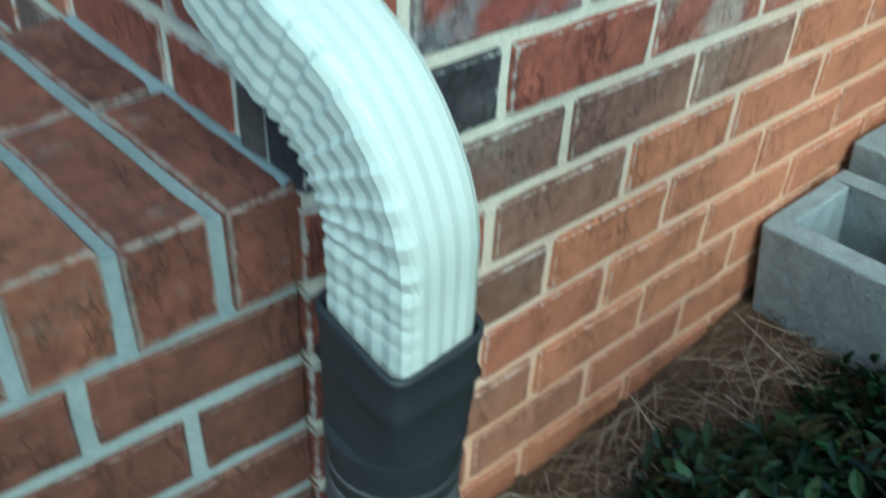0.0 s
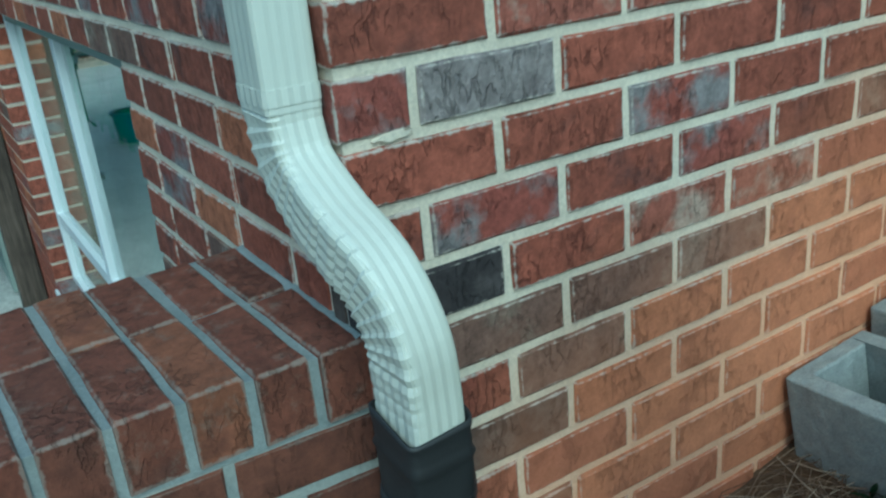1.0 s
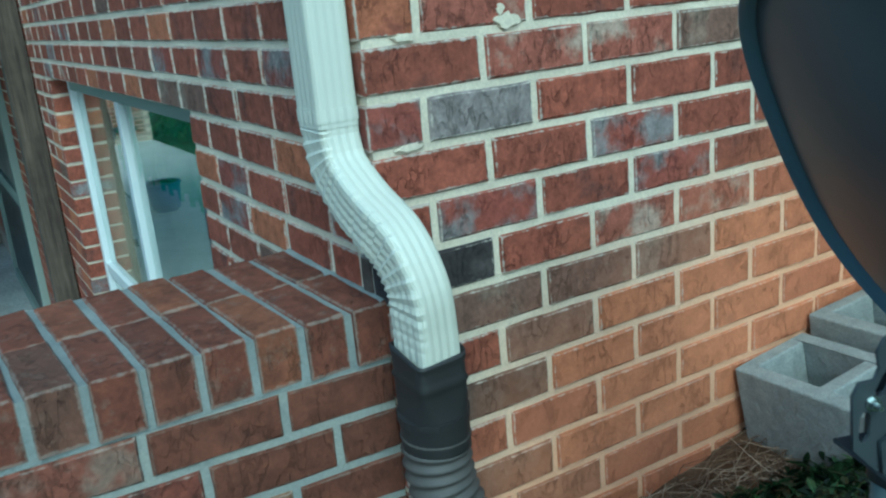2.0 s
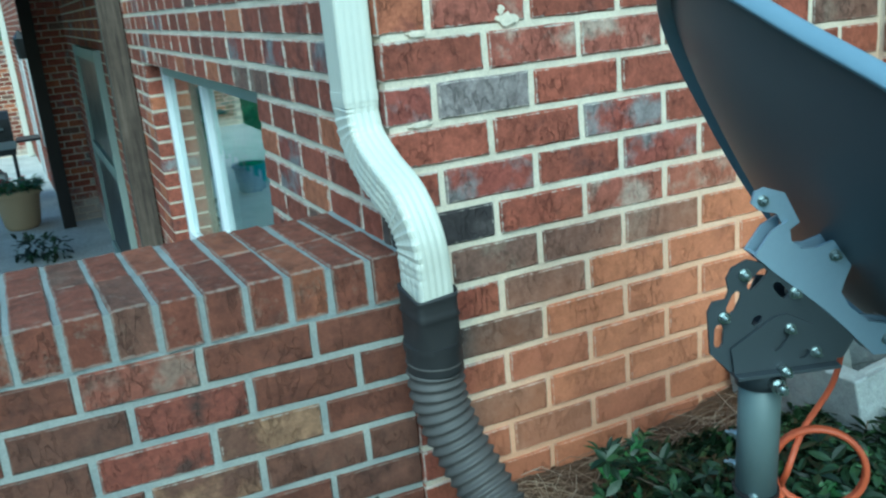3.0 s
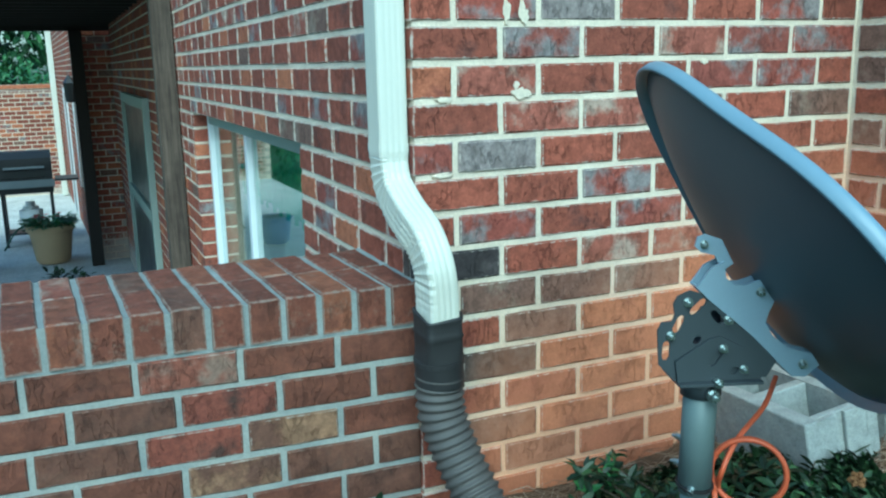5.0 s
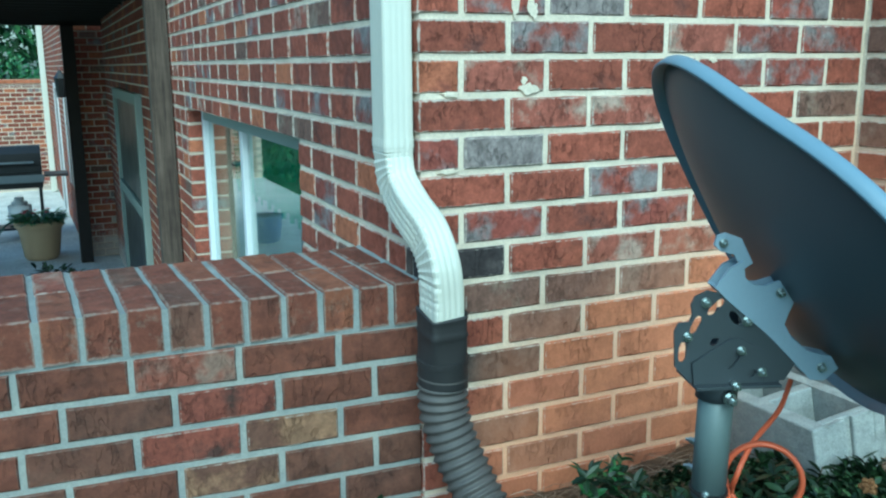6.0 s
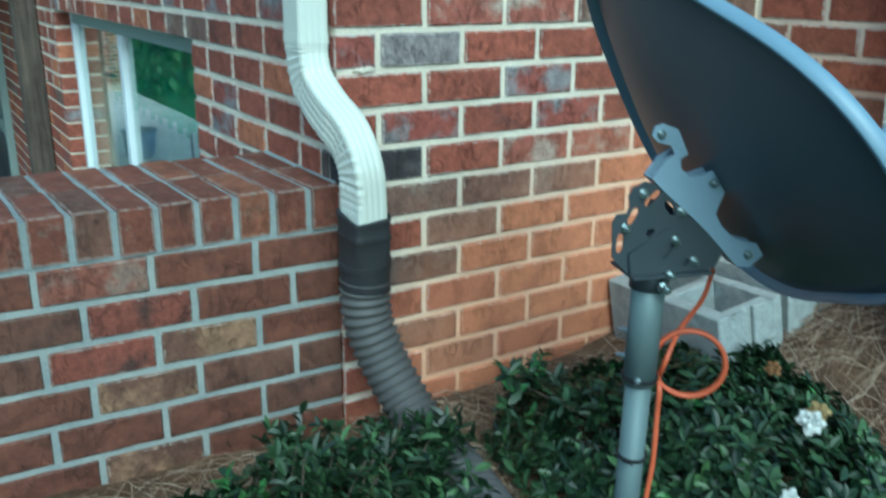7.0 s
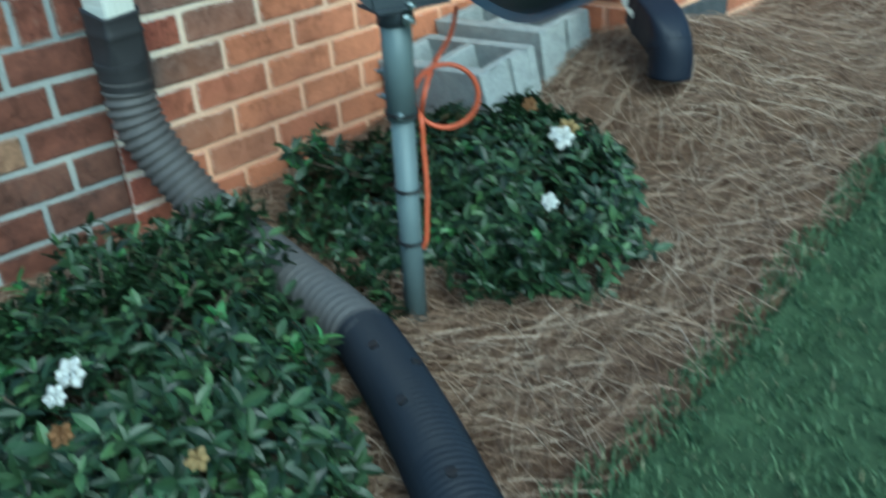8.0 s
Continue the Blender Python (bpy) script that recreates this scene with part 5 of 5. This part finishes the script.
rod(bm, (GX, GY + 0.02, PZ + 0.51), (GX, GY + 0.02, PZ + 0.58), 0.06, 16)
under(part("tank_collar", bm, VINYL), tank)
hose = thing("garden_hose", "green garden hose looped beside the grill", "hose", (-10.9, -0.94, PZ))
bm = bmesh.new()
sweep(bm, spline([(-10.7, -1.25, PZ + 0.30), (-10.75, -0.95, PZ + 0.26), (-10.9, -0.80, PZ + 0.30), (-11.1, -0.85, PZ + 0.33), (-11.15, -1.05, PZ + 0.30), (-11.0, -1.3, PZ + 0.28), (-10.8, -1.5, PZ + 0.02)], 0.03), lambda i, s: circle(0.012, 8))
under(part("hose_run", bm, plain_mat("green_hose", (0.03, 0.09, 0.06), 0.5)), hose)
bucket = thing("blue_bucket", "round blue plastic tub on the patio", "tub", (-9.75, -1.70, PZ))
bm = bmesh.new()
rod(bm, (-9.75, -1.70, PZ), (-9.75, -1.70, PZ + 0.36), 0.17, 28, 0.21)
bmesh.ops.bevel(bm, geom=[e for e in bm.edges if e.calc_face_angle(0) > 1], offset=0.03, segments=3, affect="EDGES")
under(part("tub_body", bm, BLUE, None, "", True), bucket)
bm = bmesh.new()
rod(bm, (-9.75, -1.70, PZ + 0.33), (-9.75, -1.70, PZ + 0.36), 0.222, 28)
under(part("tub_rim", bm, BLUE), bucket)


# ---- far greenery ----
def leafy(name, label, spots, seed, size, count, mat=None, category="tree", trunk=None):
    rng = random.Random(seed)
    base = Vector(spots[0][0])
    t = thing(name, label, category, (base.x, base.y, PZ - 0.2))
    o = t.location.copy()
    v, f = [], []
    for c, rad in spots:
        c = Vector(c)
        for k in range(count):
            d = Vector((rng.gauss(0, 1), rng.gauss(0, 1), rng.gauss(0, 0.9))).normalized()
            rr = rad * (0.45 + 0.55 * rng.random() ** 0.5) * (1 + 0.3 * noise.noise(d * 2.3 + c))
            p = c + d * rr
            ax = (d + Vector((rng.uniform(-1, 1), rng.uniform(-1, 1), rng.uniform(-1, 0.6)))).normalized()
            lv, lf = leaf_verts(p, ax, Vector((0.2, 0.1, 1)), size * rng.uniform(0.6, 1.3), 0.1, 0.3)
            n0 = len(v)
            v += [tuple(q - o) for q in lv]
            f += [tuple(i + n0 for i in tt) for tt in lf]
    from_arrays("crown", v, f, mat or TREE_LEAF, t)
    bm = bmesh.new()
    for c, rad in spots:
        rod(bm, (base.x, base.y, PZ - 0.25), Vector(c) - Vector((0, 0, rad * 0.3)), 0.10 if rad > 1 else 0.03, 8, 0.02)
    under(part("trunk", bm, STEM), t)
    return t


for k, y in enumerate((-2.6, -1.4, -0.3)):
    leafy("garden_bush", "light green bush above the garden wall", [((-18.4, y, 0.55), 0.75), ((-18.0, y + 0.5, 0.35), 0.6)], 40 + k, 0.13, 480, FRESH, "bush")
for k, (x, y) in enumerate(((-17.6, -4.6), (-17.0, -6.4), (-16.0, -8.2), (-14.2, -9.6), (-12.0, -10.4), (-9.6, -10.8))):
    leafy("garden_bush", "tall green hedge bush along the lawn", [((x, y, 0.1), 1.25), ((x + 0.3, y + 0.4, -0.7), 1.0), ((x, y, 1.2), 0.9)], 140 + k, 0.17, 520, FRESH, "bush")
for k, (x, y, h) in enumerate(((-27, -7.5, 3.4), (-26, -3.2, 3.8), (-28, 0.4, 3.2), (-24, -11.5, 3.5), (-15, -17, 3.6), (-9, -18, 3.2), (-3, -19, 3.8), (4, -20, 3.4), (12, -19, 3.6))):
    leafy("tree", "dark green leafy tree beyond the garden", [((x, y, h), 2.3), ((x + 0.8, y + 1.3, h - 1.5), 1.7), ((x - 0.3, y - 1.2, h - 1.9), 1.8), ((x, y, h + 1.6), 1.5)], 60 + k, 0.34, 900)
for k, (px, py) in enumerate(((-8.35, -0.86), (-8.2, -0.74), (-8.1, -0.62))):
    leafy("patio_weed", "small dark green plant by the patio edge", [((px, py, PZ + 0.10), 0.14)], 90 + k, 0.09, 60, LEAF, "plant")

# ---- pine straw and grass, the nearest strip blade by blade ----
def strands(name, spots, length, width, material, label, category, seed, lift, arch, upright=False):
    rng = np.random.default_rng(seed)
    verts, faces = [], []
    for x, y in spots:
        z = ground_z(x, y)
        a = rng.uniform(0, 2 * math.pi)
        L = length * rng.uniform(0.55, 1.2)
        w = width * rng.uniform(0.7, 1.3) / 2
        if upright:
            d = np.array([math.cos(a), math.sin(a), 0.0]) * rng.uniform(0.1, 0.6)
            pts = [np.array([x, y, z - 0.004]), np.array([x, y, z]) + d * L * 0.4 + np.array([0, 0, L * 0.6]), np.array([x, y, z]) + d * L + np.array([0, 0, L * rng.uniform(0.7, 1.0)])]
            ws = (w, w * 0.8, 0.0002)
        else:
            d = np.array([math.cos(a), math.sin(a), 0.0])
            s = np.array([-d[1], d[0], 0.0])
            z0, z1 = rng.uniform(0.0, lift), rng.uniform(0.0, lift)
            bend = rng.uniform(-arch, arch) * L
            e0, e1 = np.array([x, y, 0]) - d * L / 2, np.array([x, y, 0]) + d * L / 2
            mid = np.array([x, y, z + (z0 + z1) / 2 + rng.uniform(0, 0.012)]) + s * bend
            e0[2], e1[2] = ground_z(e0[0], e0[1]) + z0, ground_z(e1[0], e1[1]) + z1
            if min(e0[0], e1[0]) < 0.004:
                continue
            pts, ws = [e0, mid, e1], (w, w, w * 0.6)
        axis = pts[-1] - pts[0]
        side = np.cross(axis, [0, 0, 1.0]) if not upright else np.array([-math.sin(a), math.cos(a), 0.0])
        side /= max(np.linalg.norm(side), 1e-6)
        up = np.array([0, 0, 1.0]) if not upright else np.array([math.cos(a), math.sin(a), 0])
        b = len(verts)
        for p, ww in zip(pts, ws):
            verts += [tuple(p - side * ww), tuple(p + side * ww), tuple(p + up * ww * 1.2)]
        for k in (0, 3):
            for i in range(3):
                j = (i + 1) % 3
                faces.append((b + k + i, b + k + j, b + k + 3 + j, b + k + 3 + i))
    ob = from_arrays(name, verts, faces, material)
    return tagged(ob, label, category, kind="stuff")


rs = np.random.default_rng(21)
spots = []
while len(spots) < 15000:
    x, y = rs.uniform(0.0, 1.24), rs.uniform(-1.3, 2.2)
    if x < lawn_edge(y) - 0.005 + rs.normal(0, 0.012) and not (x < STEP_X and y > RIGHT_Y - 0.02):
        spots.append((x, y))
strands("pine_straw", spots, 0.15, 0.0016, STRAW, "dry brown pine straw mulch over the bed", "pine straw", 31, 0.022, 0.18)
spots = []
while len(spots) < 34000:
    x, y = 1.17 + 1.1 * rs.random() ** 1.3, rs.uniform(-1.1, 2.6)
    if x > lawn_edge(y) + rs.normal(0, 0.008):
        spots.append((x, y))
strands("grass", spots, 0.032, 0.0034, GRASS, "short green lawn grass with a few dry blades", "grass", 33, 0.0, 0.0, True)
